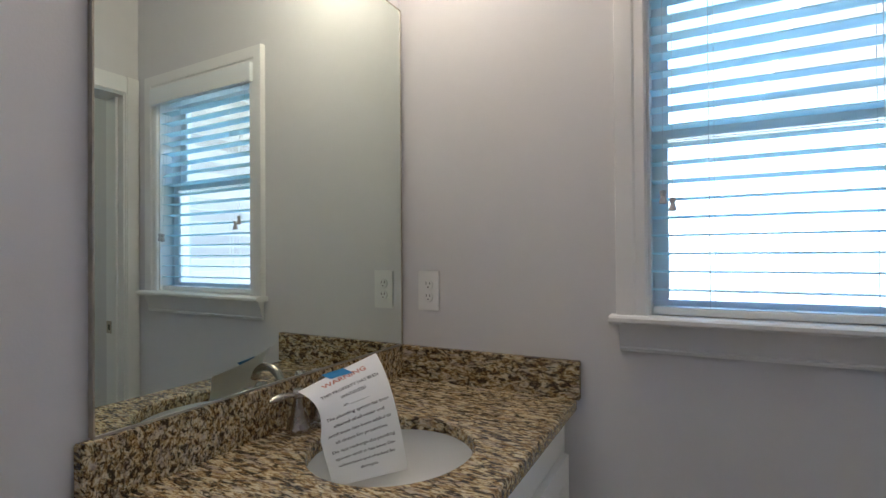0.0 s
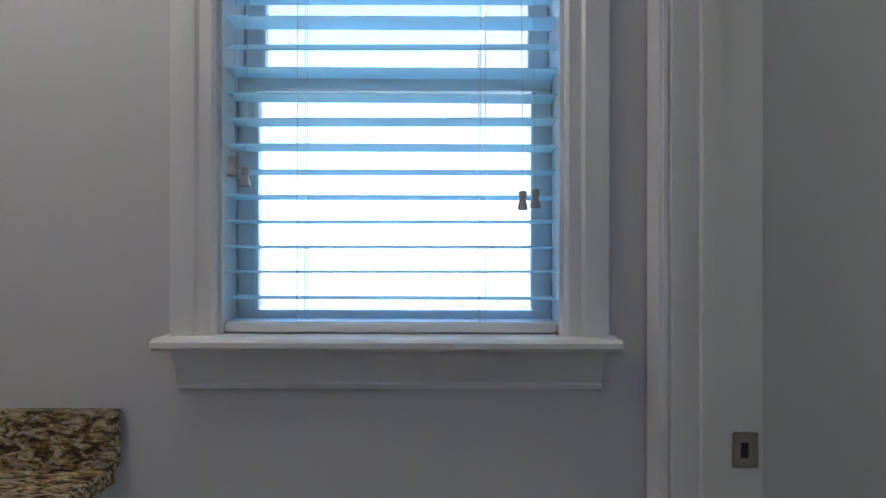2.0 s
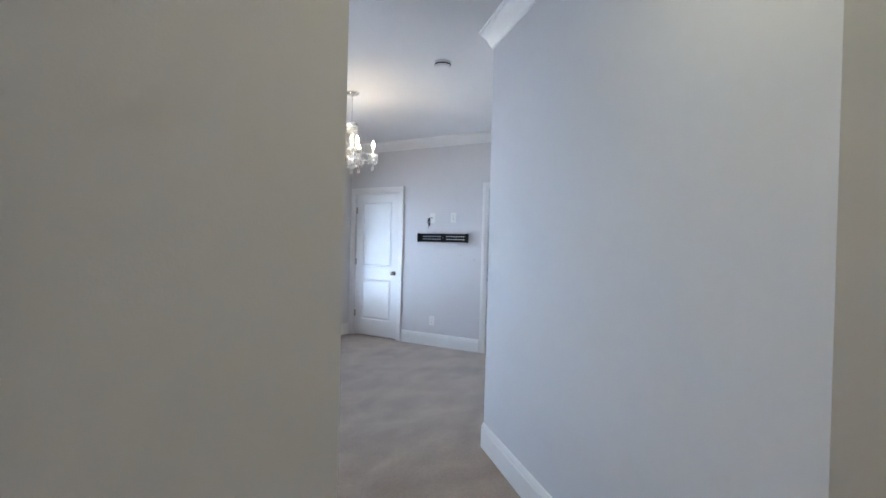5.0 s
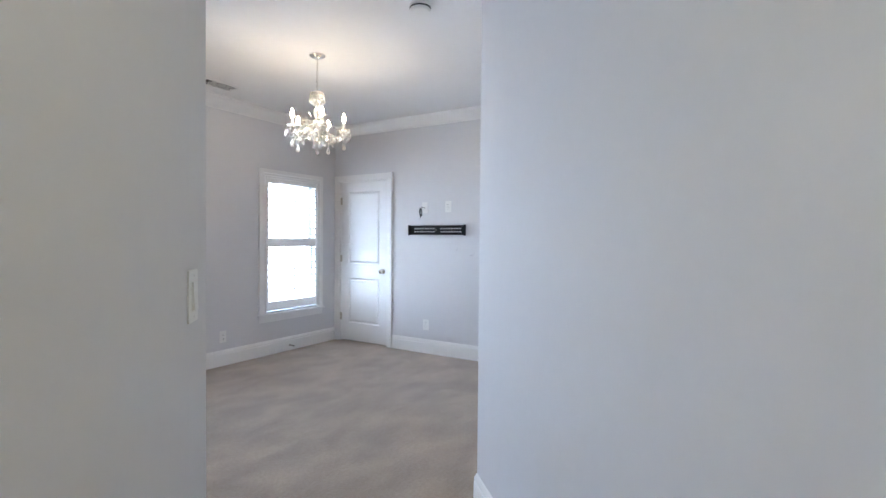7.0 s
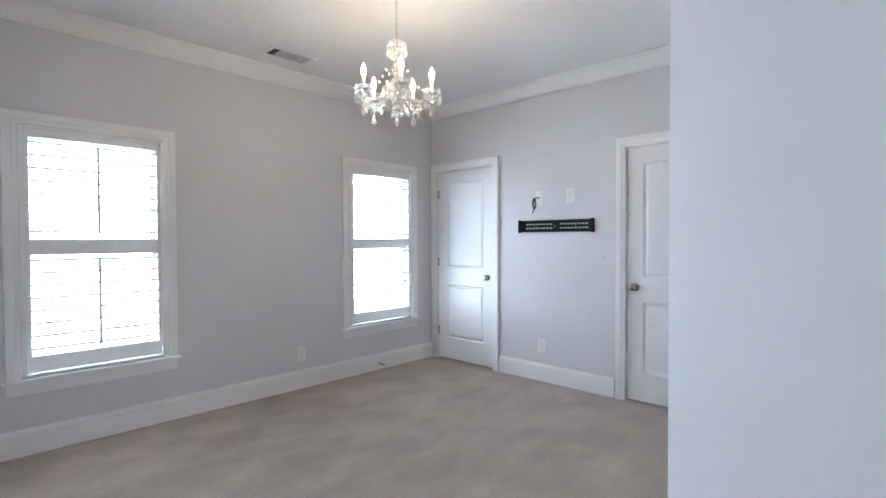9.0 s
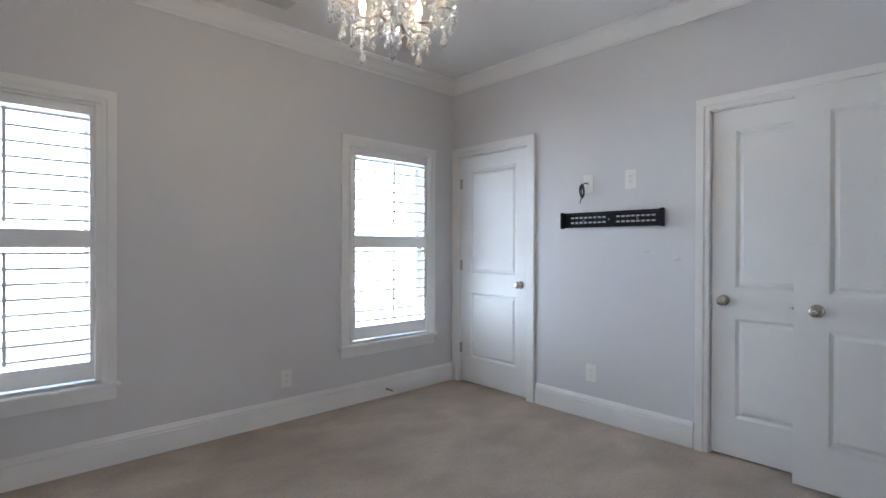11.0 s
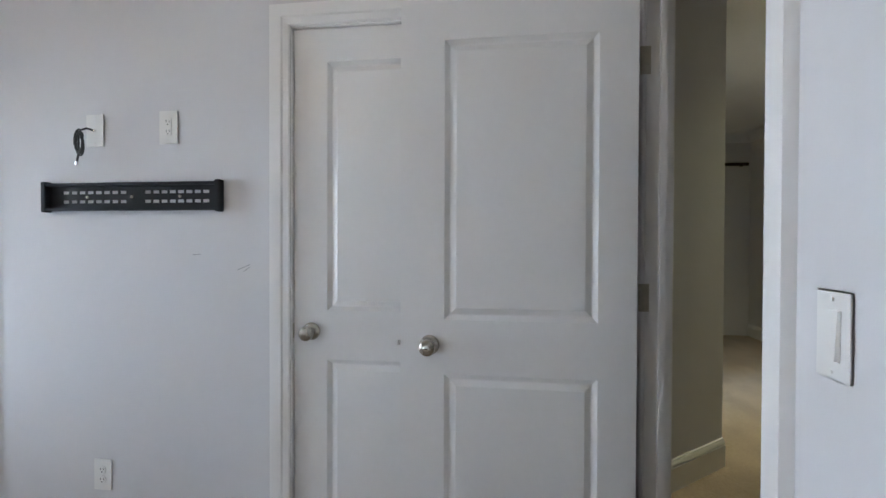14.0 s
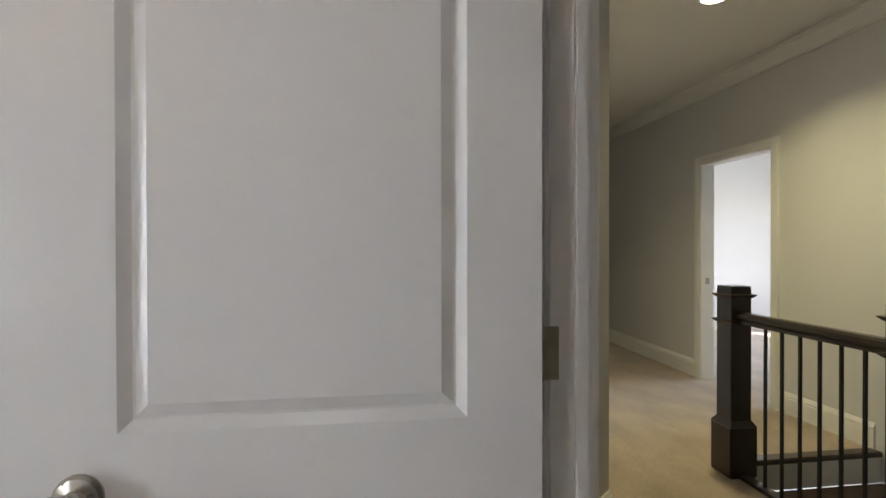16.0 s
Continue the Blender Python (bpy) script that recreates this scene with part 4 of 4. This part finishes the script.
# ---- plates and small fittings ----
def plate(name, m, kind, label, category, w=0.072, h=0.117):
    """Wall plate; m: x across, y out, z up, at the plate's centre."""
    e = empty(name, m, label, category)
    bm = boxes(((-w / 2, 0, -h / 2), (w / 2, 0.0045, h / 2)), w=0.003)
    part("plate", bm, PLASTIC, e)
    if kind == "outlet":
        for dz in (-0.0195, 0.0195):
            bm = BM()
            lathe(bm, [(0.0165, 0.005), (0.0165, 0.0078), (0.0155, 0.0085), (0.0, 0.0085)], pose(0, 0, dz, -90), 20)
            r = part("receptacle", bm, PLASTIC, e)
            part("slots", boxes(((-0.0075, 0.0083, dz), (-0.0055, 0.0092, dz + 0.009)), ((0.0055, 0.0083, dz), (0.0075, 0.0092, dz + 0.008)), ((-0.002, 0.0083, dz - 0.0095), (0.002, 0.0092, dz - 0.0055))), DARKHOLE, r)
    elif kind == "decora":
        part("receptacle", boxes(((-0.0165, 0.005, -0.0335), (0.0165, 0.0085, 0.0335)), w=0.002), PLASTIC, e)
        sl = []
        for dz in (-0.018, 0.018):
            sl += [((-0.0075, 0.0083, dz), (-0.0055, 0.0092, dz + 0.009)), ((0.0055, 0.0083, dz), (0.0075, 0.0092, dz + 0.008)), ((-0.002, 0.0083, dz - 0.0095), (0.002, 0.0092, dz - 0.0055))]
        part("slots", boxes(*sl), DARKHOLE, e)
    elif kind == "rocker":
        part("bezel", boxes(((-0.0175, 0.005, -0.0345), (0.0175, 0.0075, 0.0345)), w=0.001), PLASTIC, e)
        bm = BM()
        v = [bm.verts.new(p) for p in ((-0.0155, 0.007, -0.032), (0.0155, 0.007, -0.032), (0.0155, 0.007, 0.032), (-0.0155, 0.007, 0.032), (-0.0155, 0.0115, -0.032), (0.0155, 0.0115, -0.032), (0.0155, 0.0085, 0.032), (-0.0155, 0.0085, 0.032))]
        for f in ((3, 2, 1, 0), (4, 5, 6, 7), (0, 1, 5, 4), (1, 2, 6, 5), (2, 3, 7, 6), (3, 0, 4, 7)):
            bm.faces.new([v[i] for i in f])
        part("rocker", bm, PLASTIC, e)
    elif kind == "cable":
        bm = BM()
        lathe(bm, [(0.006, 0.005), (0.006, 0.014), (0.004, 0.015), (0.0, 0.015)], pose(0, 0, 0.0, -90), 14)
        part("connector", bm, CHROME, e)
    if kind in ("rocker", "cable", "decora"):
        for dz in (-0.048, 0.048):
            bm = BM()
            lathe(bm, [(0.003, 0.0055), (0.0028, 0.0068), (0.0, 0.007)], pose(0, 0, dz, -90), 10)
            part("plate_screw", bm, PLASTIC, e)
    return e


plate("outlet", face_frame((-0.531, BW, 1.170), (0, -1)), "outlet", "white duplex outlet with a plain plate beside a mirror", "outlet", 0.079, 0.128)
plate("outlet", face_frame((TVX, 4.769, 1.693), (-1, 0)), "decora", "white high-mounted outlet above a black wall bracket", "outlet", 0.080, 0.128)
plate("cable_outlet", face_frame((TVX, 5.087, 1.689), (-1, 0)), "cable", "white cable plate with a black looped cord", "wall plate", 0.080, 0.128)
plate("outlet", face_frame((TVX, 5.060, 0.330), (-1, 0)), "outlet", "white duplex outlet low on a wall", "outlet", 0.080, 0.124)
plate("outlet", face_frame((5.015, NW, 0.30), (0, -1)), "outlet", "white duplex outlet low beneath windows", "outlet", 0.078, 0.122)
plate("light_switch", face_frame((5.632, SW, 1.133), (0, 1)), "rocker", "white rocker light switch beside a doorway", "light switch", 0.073, 0.119)
d45 = (Vector(E1) - Vector(E2)).normalized()
n45 = Vector((-d45.y, d45.x))
sw = Vector(E2) + d45 * 0.135
plate("light_switch", face_frame((sw.x, sw.y, 1.191), (n45.x, n45.y)), "rocker", "white rocker light switch on an angled wall", "light switch", 0.078, 0.124)

# cord hanging from the cable plate
cc = empty("cable_loop", pose(TVX - 0.015, 5.087, 1.689), "short black cable coiled and hanging from a wall plate", "cable")
bm = BM()
pts = [(0, 0, 0), (-0.025, 0.003, 0.002), (-0.040, 0.014, -0.008)]
for i in range(40):
    a = 2 * math.pi * i / 13
    pts.append((-0.040 - 0.004 * math.sin(a * 0.7), 0.021 + 0.017 * math.sin(a), -0.045 + 0.040 * math.cos(a) - 0.0006 * i))
pts += [(-0.038, 0.026, -0.10), (-0.036, 0.033, -0.118), (-0.034, 0.037, -0.128)]
tube(bm, pts, 0.0042, 8)
part("cord", bm, CABLE, cc)
bm = BM()
tube(bm, [(-0.034, 0.037, -0.126), (-0.033, 0.040, -0.139)], 0.0058, 10)
part("plug", bm, CHROME, cc)

# flat-screen wall bracket
TB0, TB1, TZ0, TZ1 = 4.540, 5.302, 1.374, 1.482
tb = empty("wall_bracket", pose(TVX, 0.5 * (TB0 + TB1), TZ0), "black steel television wall bracket with rows of slots", "wall bracket")
tinv = tb.matrix_world.inverted()
XB = TVX - 0.0035
slots = []
for g0, g1, n in ((TB0 + 0.055, TB0 + 0.335, 8), (TB0 + 0.405, TB0 + 0.695, 8)):
    for i in range(n):
        y = g0 + (g1 - g0) * (i + 0.5) / n
        slots.append((y - 0.0135, y + 0.0135))
ys = sorted({TB0 + 0.02, TB1 - 0.02, *[q for s in slots for q in s]})
bm = BM()
zr = [(TZ0 + 0.012, TZ0 + 0.030), (TZ0 + 0.042, TZ1 - 0.042), (TZ1 - 0.030, TZ1 - 0.012)]
for a, b in zr:
    box(bm, (XB - 0.002, TB0 + 0.02, a), (XB + 0.001, TB1 - 0.02, b))
for (za, zb) in ((zr[0][1], zr[1][0]), (zr[1][1], zr[2][0])):
    edges = [TB0 + 0.02] + [q for s in sorted(slots) for q in s] + [TB1 - 0.02]
    for i in range(0, len(edges), 2):
        box(bm, (XB - 0.002, edges[i], za), (XB + 0.001, edges[i + 1], zb))
bm.transform(tinv)
part("back_plate", bm, BLACK, tb)
for z0, z1 in ((TZ0, TZ0 + 0.012), (TZ1 - 0.012, TZ1)):
    bm = boxes(((TVX - 0.032, TB0 + 0.012, z0), (TVX - 0.001, TB1 - 0.012, z1)), w=0.002)
    bm.transform(tinv)
    part("rail", bm, BLACK, tb)
for y0, y1 in ((TB0, TB0 + 0.020), (TB1 - 0.020, TB1)):
    bm = boxes(((TVX - 0.036, y0, TZ0 - 0.006), (TVX - 0.001, y1, TZ1 + 0.006)), w=0.003)
    bm.transform(tinv)
    part("end_cap", bm, BLACK, tb)
for y in (4.72, 4.925, 5.12):
    bm = BM()
    lathe(bm, [(0.006, 0), (0.006, 0.004), (0.0, 0.005)], Matrix.Translation((XB - 0.002, y, 1.428)) @ pose(0, 0, 0, 0, -90), 6)
    bm.transform(tinv)
    part("lag_bolt", bm, HINGE, tb)

# scuffs on the wall by the closet
for y, z, a, ln in ((4.655, 1.205, 5, 0.035), (4.462, 1.158, 22, 0.055), (4.45, 1.150, 35, 0.03)):
    bm = BM()
    box(bm, (-0.0004, -ln / 2, -0.0012), (0.0, ln / 2, 0.0012))
    s = solid("wall_scuff", bm, mat("scuff", (0.30, 0.30, 0.32), 0.8, vary=0.3, scale=60), "thin dark scuff mark on a painted wall", "scuff")
    s.matrix_world = Matrix.Translation((TVX - 0.0002, y, z)) @ pose(0, 0, 0, -a)

# spring door stop on the baseboard
ds = empty("door_stop", pose(5.88, NW - 0.016, 0.06, 90, 0, 0), "small nickel door stop on a baseboard", "door stop")
bm = BM()
lathe(bm, [(0.011, 0), (0.011, 0.004), (0.005, 0.008)] + [(0.004 + 0.0012 * (i % 2), 0.010 + 0.003 * i) for i in range(16)] + [(0.004, 0.058)], None, 14)
part("spring", bm, NICKEL, ds)
bm = BM()
lathe(bm, [(0.006, 0.058), (0.0065, 0.060), (0.0065, 0.070), (0.004, 0.073), (0, 0.073)], None, 14)
part("tip", bm, CABLE, ds)

# ceiling vent and smoke detector
cv = empty("ceiling_vent", pose(4.715, 6.115, CEIL), "white metal ceiling air register with slats", "ceiling vent")
part("frame", boxes(((-0.19, -0.105, -0.008), (0.19, -0.075, 0)), ((-0.19, 0.075, -0.008), (0.19, 0.105, 0)), ((-0.19, -0.075, -0.008), (-0.16, 0.075, 0)), ((0.16, -0.075, -0.008), (0.19, 0.075, 0)), w=0.002), PLASTIC, cv)
# Flat near-black sheet on the ceiling, painted as the shade behind the slats.
part("duct_shade", boxes(((-0.16, -0.075, -0.0012), (0.16, 0.075, -0.0004))), DARKHOLE, cv)
for i in range(12):
    bm = boxes(((-0.105, -0.0066, -0.0006), (0.159, 0.0066, 0.0006)))
    o = part("slat", bm, PLASTIC, cv)
    o.matrix_basis = pose(0, -0.069 + i * 0.0125, -0.005, 14)
sd = empty("smoke_detector", pose(4.375, 3.615, CEIL), "round white ceiling smoke detector", "smoke detector")
bm = BM()
lathe(bm, [(0.068, 0), (0.068, -0.010), (0.064, -0.012), (0.062, -0.030), (0.052, -0.040), (0.0, -0.042)], None, 36)
part("body", bm, PLASTIC, sd)
bm = BM()
lathe(bm, [(0.0635, -0.016), (0.0645, -0.018), (0.0645, -0.024), (0.0625, -0.026)], None, 36)
part("grille", bm, DARKHOLE, sd)

# ---- chandelier ----
CHX, CHY = 4.648, 4.765
ch = empty("chandelier", pose(CHX, CHY, CEIL), "small crystal chandelier with five lit candle bulbs and glass drops", "chandelier")
bm = BM()
lathe(bm, [(0.062, 0), (0.062, -0.006), (0.052, -0.016), (0.030, -0.026), (0.012, -0.030), (0.008, -0.036), (0, -0.038)], None, 28)
part("canopy", bm, CHROME, ch)
z = -0.036
i = 0
while z > -0.27:
    bm = BM()
    ring = [(0.008 * math.cos(a), 0, 0.017 * math.sin(a)) for a in [2 * math.pi * k / 12 for k in range(13)]]
    tube(bm, ring, 0.0018, 6)
    o = part("chain_link", bm, CHROME, ch)
    o.matrix_basis = pose(0, 0, z - 0.015, 0, 0, 90 * (i % 2) + 20)
    z -= 0.0285
    i += 1
bm = BM()
tube(bm, [(0.004, 0.002, -0.03), (-0.003, 0.003, -0.15), (0.002, -0.002, -0.29)], 0.0022, 6)
part("wire", bm, CHROME, ch)
bm = BM()
lathe(bm, [(0.004, -0.275), (0.012, -0.283), (0.010, -0.30), (0.007, -0.62), (0.012, -0.66), (0.0, -0.665)], None, 14)
part("stem", bm, CHROME, ch)
for prof in ([(0.010, -0.283), (0.050, -0.290), (0.056, -0.300), (0.048, -0.306), (0.010, -0.304)], [(0.012, -0.315), (0.034, -0.325), (0.045, -0.352), (0.036, -0.385), (0.014, -0.398)], [(0.012, -0.400), (0.026, -0.425), (0.030, -0.455), (0.016, -0.485)], [(0.012, -0.49), (0.030, -0.50), (0.034, -0.525), (0.018, -0.55)], [(0.014, -0.555), (0.075, -0.545), (0.088, -0.555), (0.060, -0.590), (0.014, -0.60)], [(0.010, -0.605), (0.030, -0.62), (0.034, -0.645), (0.016, -0.675), (0.0, -0.68)]):
    bm = BM()
    lathe(bm, prof, None, 12)
    part("glass_column", bm, CRYSTAL, ch)


def drop_mesh(r, h):
    bm = BM()
    lathe(bm, [(0.0, 0.0), (r * 0.35, -h * 0.12), (r, -h * 0.62), (r * 0.75, -h * 0.82), (0.0, -h)], None, 6)
    for f in bm.faces:
        f.smooth = False
    me = bpy.data.meshes.new("crystal_drop")
    bmesh.ops.recalc_face_normals(bm, faces=bm.faces)
    bm.to_mesh(me)
    bm.free()
    me.materials.append(CRYSTAL)
    return me


DROP, DROP_S, BEAD = drop_mesh(0.016, 0.074), drop_mesh(0.012, 0.048), drop_mesh(0.009, 0.020)


def hang(parent, p, me, bead=True, turn=0.0):
    if bead:
        o = new("bead", BEAD)
        o.parent = parent
        o.matrix_basis = pose(*p, 0, 0, turn)
        p = (p[0], p[1], p[2] - 0.022)
    o = new("crystal_drop", me)
    o.parent = parent
    o.matrix_basis = pose(*p, 0, 0, turn)


AR = 0.205
for k in range(5):
    a = radians(72 * k + 20)
    ca, sa = math.cos(a), math.sin(a)
    bm = BM()
    prof = [(0.016, -0.575), (0.05, -0.595), (0.10, -0.628), (0.15, -0.632), (0.19, -0.612), (AR, -0.590)]
    tube(bm, [(r * ca, r * sa, zz) for r, zz in prof], [0.006, 0.0065, 0.006, 0.0055, 0.005, 0.005], 10)
    arm = part("arm", bm, CHROME, ch)
    px, py = AR * ca, AR * sa
    bm = BM()
    lathe(bm, [(0.007, -0.600), (0.032, -0.596), (0.046, -0.582), (0.050, -0.572), (0.047, -0.572), (0.032, -0.588), (0.009, -0.590)], pose(px, py, 0), 16)
    part("bobeche", bm, CRYSTAL, arm)
    bm = BM()
    lathe(bm, [(0.010, -0.585), (0.010, -0.520), (0.008, -0.515)], pose(px, py, 0), 14)
    part("candle_sleeve", bm, PLASTIC, arm)
    bm = BM()
    lathe(bm, [(0.006, -0.516), (0.008, -0.510), (0.0125, -0.497), (0.0138, -0.487), (0.011, -0.472), (0.006, -0.458), (0.002, -0.446), (0.0, -0.444)], pose(px, py, 0), 16)
    part("candle_bulb", bm, BULB, arm, "lit flame-shaped bulb")
    for j in range(8):
        b = a + 2 * math.pi * j / 8 + 0.3
        zr = -0.578 - (0.022 if j % 2 else 0.0)
        if j % 2:
            o = new("bead", BEAD)
            o.parent = arm
            o.matrix_basis = pose(px + 0.046 * math.cos(b), py + 0.046 * math.sin(b), -0.578)
        hang(arm, (px + 0.046 * math.cos(b), py + 0.046 * math.sin(b), zr), DROP_S, True, 40 * j)
    for j in range(2):
        o = new("bead", BEAD)
        o.parent = arm
        o.matrix_basis = pose(px, py, -0.600 - 0.022 * j)
    hang(arm, (px, py, -0.644), DROP, True, 15)
    for j in range(1, 6):
        f = j / 6
        r = 0.06 + (AR - 0.09) * f
        b = a + radians(60) * 0.5
        sag = 0.04 * math.sin(math.pi * f)
        o = new("bead", BEAD)
        o.parent = arm
        p0, p1 = Vector((0.05 * ca, 0.05 * sa, -0.40)), Vector((px * 0.86, py * 0.86, -0.568))
        q = p0.lerp(p1, f) - Vector((0, 0, sag))
        o.matrix_basis = pose(q.x, q.y, q.z, 0, 30, math.degrees(a))
for k in range(12):
    a = radians(30 * k)
    hang(ch, (0.052 * math.cos(a), 0.052 * math.sin(a), -0.303), DROP_S, True, 30 * k)
    hang(ch, (0.080 * math.cos(a), 0.080 * math.sin(a), -0.560), DROP if k % 2 else DROP_S, True, 30 * k)
for k in range(6):
    a = radians(60 * k)
    hang(ch, (0.028 * math.cos(a), 0.028 * math.sin(a), -0.655), DROP_S, True, 60 * k)
hang(ch, (0, 0, -0.68), DROP, True)

# ---- hall things ----
# recessed ceiling light
for x, y in ((8.50, 1.31), (2.24, 1.62)):
    rl = empty("recessed_light", pose(x, y, CEIL), "lit round recessed ceiling light", "ceiling light")
    bm = BM()
    lathe(bm, [(0.072, -0.001), (0.088, -0.001), (0.088, -0.005), (0.073, -0.009), (0.072, -0.001)], None, 32, False)
    part("trim_ring", bm, PLASTIC, rl)
    bm = BM()
    lathe(bm, [(0.071, -0.0025), (0.071, -0.004), (0.0, -0.004)], None, 32)
    part("lens", bm, LED, rl)


def newel(x, y, h):
    e = empty("newel_post", pose(x, y, 0), "dark espresso-stained square newel post with cap mouldings", "newel post", "stair newels")

    def sq(a, z0, z1, w=0.003):
        return boxes(((-a, -a, z0), (a, a, z1)), w=w)

    part("base_block", sq(0.080, 0.0, 0.275, 0.005), DARKWOOD, e)
    bm = BM()
    lathe(bm, [(0.080 * 1.414, 0.272), (0.060 * 1.414, 0.305)], pose(0, 0, 0, 0, 0, 45), 4)
    part("base_chamfer", bm, DARKWOOD, e)
    part("shaft", sq(0.060, 0.300, h - 0.012, 0.004), DARKWOOD, e)
    for z in (h - 0.185, h - 0.045):
        bm = BM()
        lathe(bm, [(0.060 * 1.414, z - 0.020), (0.064 * 1.414, z - 0.018), (0.076 * 1.414, z - 0.006), (0.079 * 1.414, z), (0.060 * 1.414, z + 0.002)], pose(0, 0, 0, 0, 0, 45), 4)
        part("collar", bm, DARKWOOD, e)
    bm = boxes(((-0.062, -0.062, h - 0.014), (0.062, 0.062, h)), w=0.006)
    part("cap", bm, DARKWOOD, e)
    return e


N1X, N2X = 8.27, 7.345
newel(N1X, RAILY, 1.035)
newel(N2X, RAILY, 1.035)
newel(5.2, RAILY, 1.035)
for x0, x1, gap in ((N2X, N1X, 0.103), (5.2, N2X, 0.103)):
    rl = empty("stair_railing", pose(0.5 * (x0 + x1), RAILY, 0), "dark wood handrail on slim black iron balusters", "railing")
    rinv = rl.matrix_world.inverted()
    bm = BM()
    prof = [(-0.030, 0.835), (0.030, 0.835), (0.030, 0.848), (0.024, 0.856), (0.031, 0.868), (0.031, 0.884), (0.020, 0.896), (-0.020, 0.896), (-0.031, 0.884), (-0.031, 0.868), (-0.024, 0.856), (-0.030, 0.848)]
    sweep(bm, prof, [(x0 + 0.06, RAILY), (x1 - 0.06, RAILY)])
    bm.transform(rinv)
    part("handrail", bm, DARKWOOD, rl)
    bm = boxes(((x0 + 0.081, RAILY - 0.03, 0.0), (x1 - 0.081, RAILY + 0.03, 0.022)), w=0.004)
    bm.transform(rinv)
    part("shoe_rail", bm, DARKWOOD, rl)
    x = x1 - 0.224
    while x > x0 + 0.09:
        bm = boxes(((x - 0.0065, RAILY - 0.0065, 0.02), (x + 0.0065, RAILY + 0.0065, 0.838)), w=0.001)
        bm.transform(rinv)
        b = part("baluster", bm, IRON, rl)
        x -= gap

# dark rod high on the end wall of the hall
rod = empty("wall_rod", pose(12.10, 0.75, 2.33), "dark rod on brackets high on a hall wall", "rod")
bm = BM()
tube(bm, [(0, -0.42, 0), (0, 0.42, 0)], 0.022, 14)
part("bar", bm, DARKWOOD, rod)
for y in (-0.34, 0.34):
    part("bracket", boxes(((0.0, y - 0.012, -0.03), (0.049, y + 0.012, 0.012)), w=0.003), DARKWOOD, rod)

# stairs going down
for i in range(12):
    st = empty("stair_step", pose(STX - 0.27 * i, 0.79, -0.185 * i), "stair tread with a dark wood nosing and white riser", "stair step", "stair flight")
    sinv = st.matrix_world.inverted()
    z = -0.185 * i
    x = STX - 0.27 * i
    bm = boxes(((x - 0.03, HY + 0.002, z - 0.028), (x + (0.05 if i == 0 else 0.25), RAILY - 0.032, z + 0.004 if i == 0 else z)), w=0.006)
    bm.transform(sinv)
    part("tread", bm, DARKWOOD, st)
    bm = boxes(((x - 0.012, HY + 0.002, z - 0.185), (x, RAILY - 0.032, z - 0.028)))
    bm.transform(sinv)
    part("riser", bm, TRIM, st)
slab("wall_stairwell", [(4.1, RAILY - 0.03, STX, RAILY)], -2.9, -0.12, PAINT, "painted stairwell wall", "wall")
slab("floor_lower", [(4.0, HY - 0.1, 8.6, RAILY)], -3.0, -2.9, CARPET, "lower landing floor", "floor")

# ---- outside ----
bm = BM()
box(bm, (-600, 2.6, -3.3), (600, 900, -3.2))
solid("ground", bm, GROUND, "distant lawn and ground below the windows", "ground", kind="structure")
bm = boxes(((2.40, E2[1] + 0.05, -3.2), (2.525, 6.66, 3.0)))
solid("wall_exterior", bm, BRICK, "pale brick outside wall beyond the bathroom window", "brick wall", kind="structure")
off = n45 * -0.102
wall("wall_exterior_corner", Vector(E2) + off, Vector(E1) + off, 0.05, z0=-3.2, z1=3.0, material=BRICK)
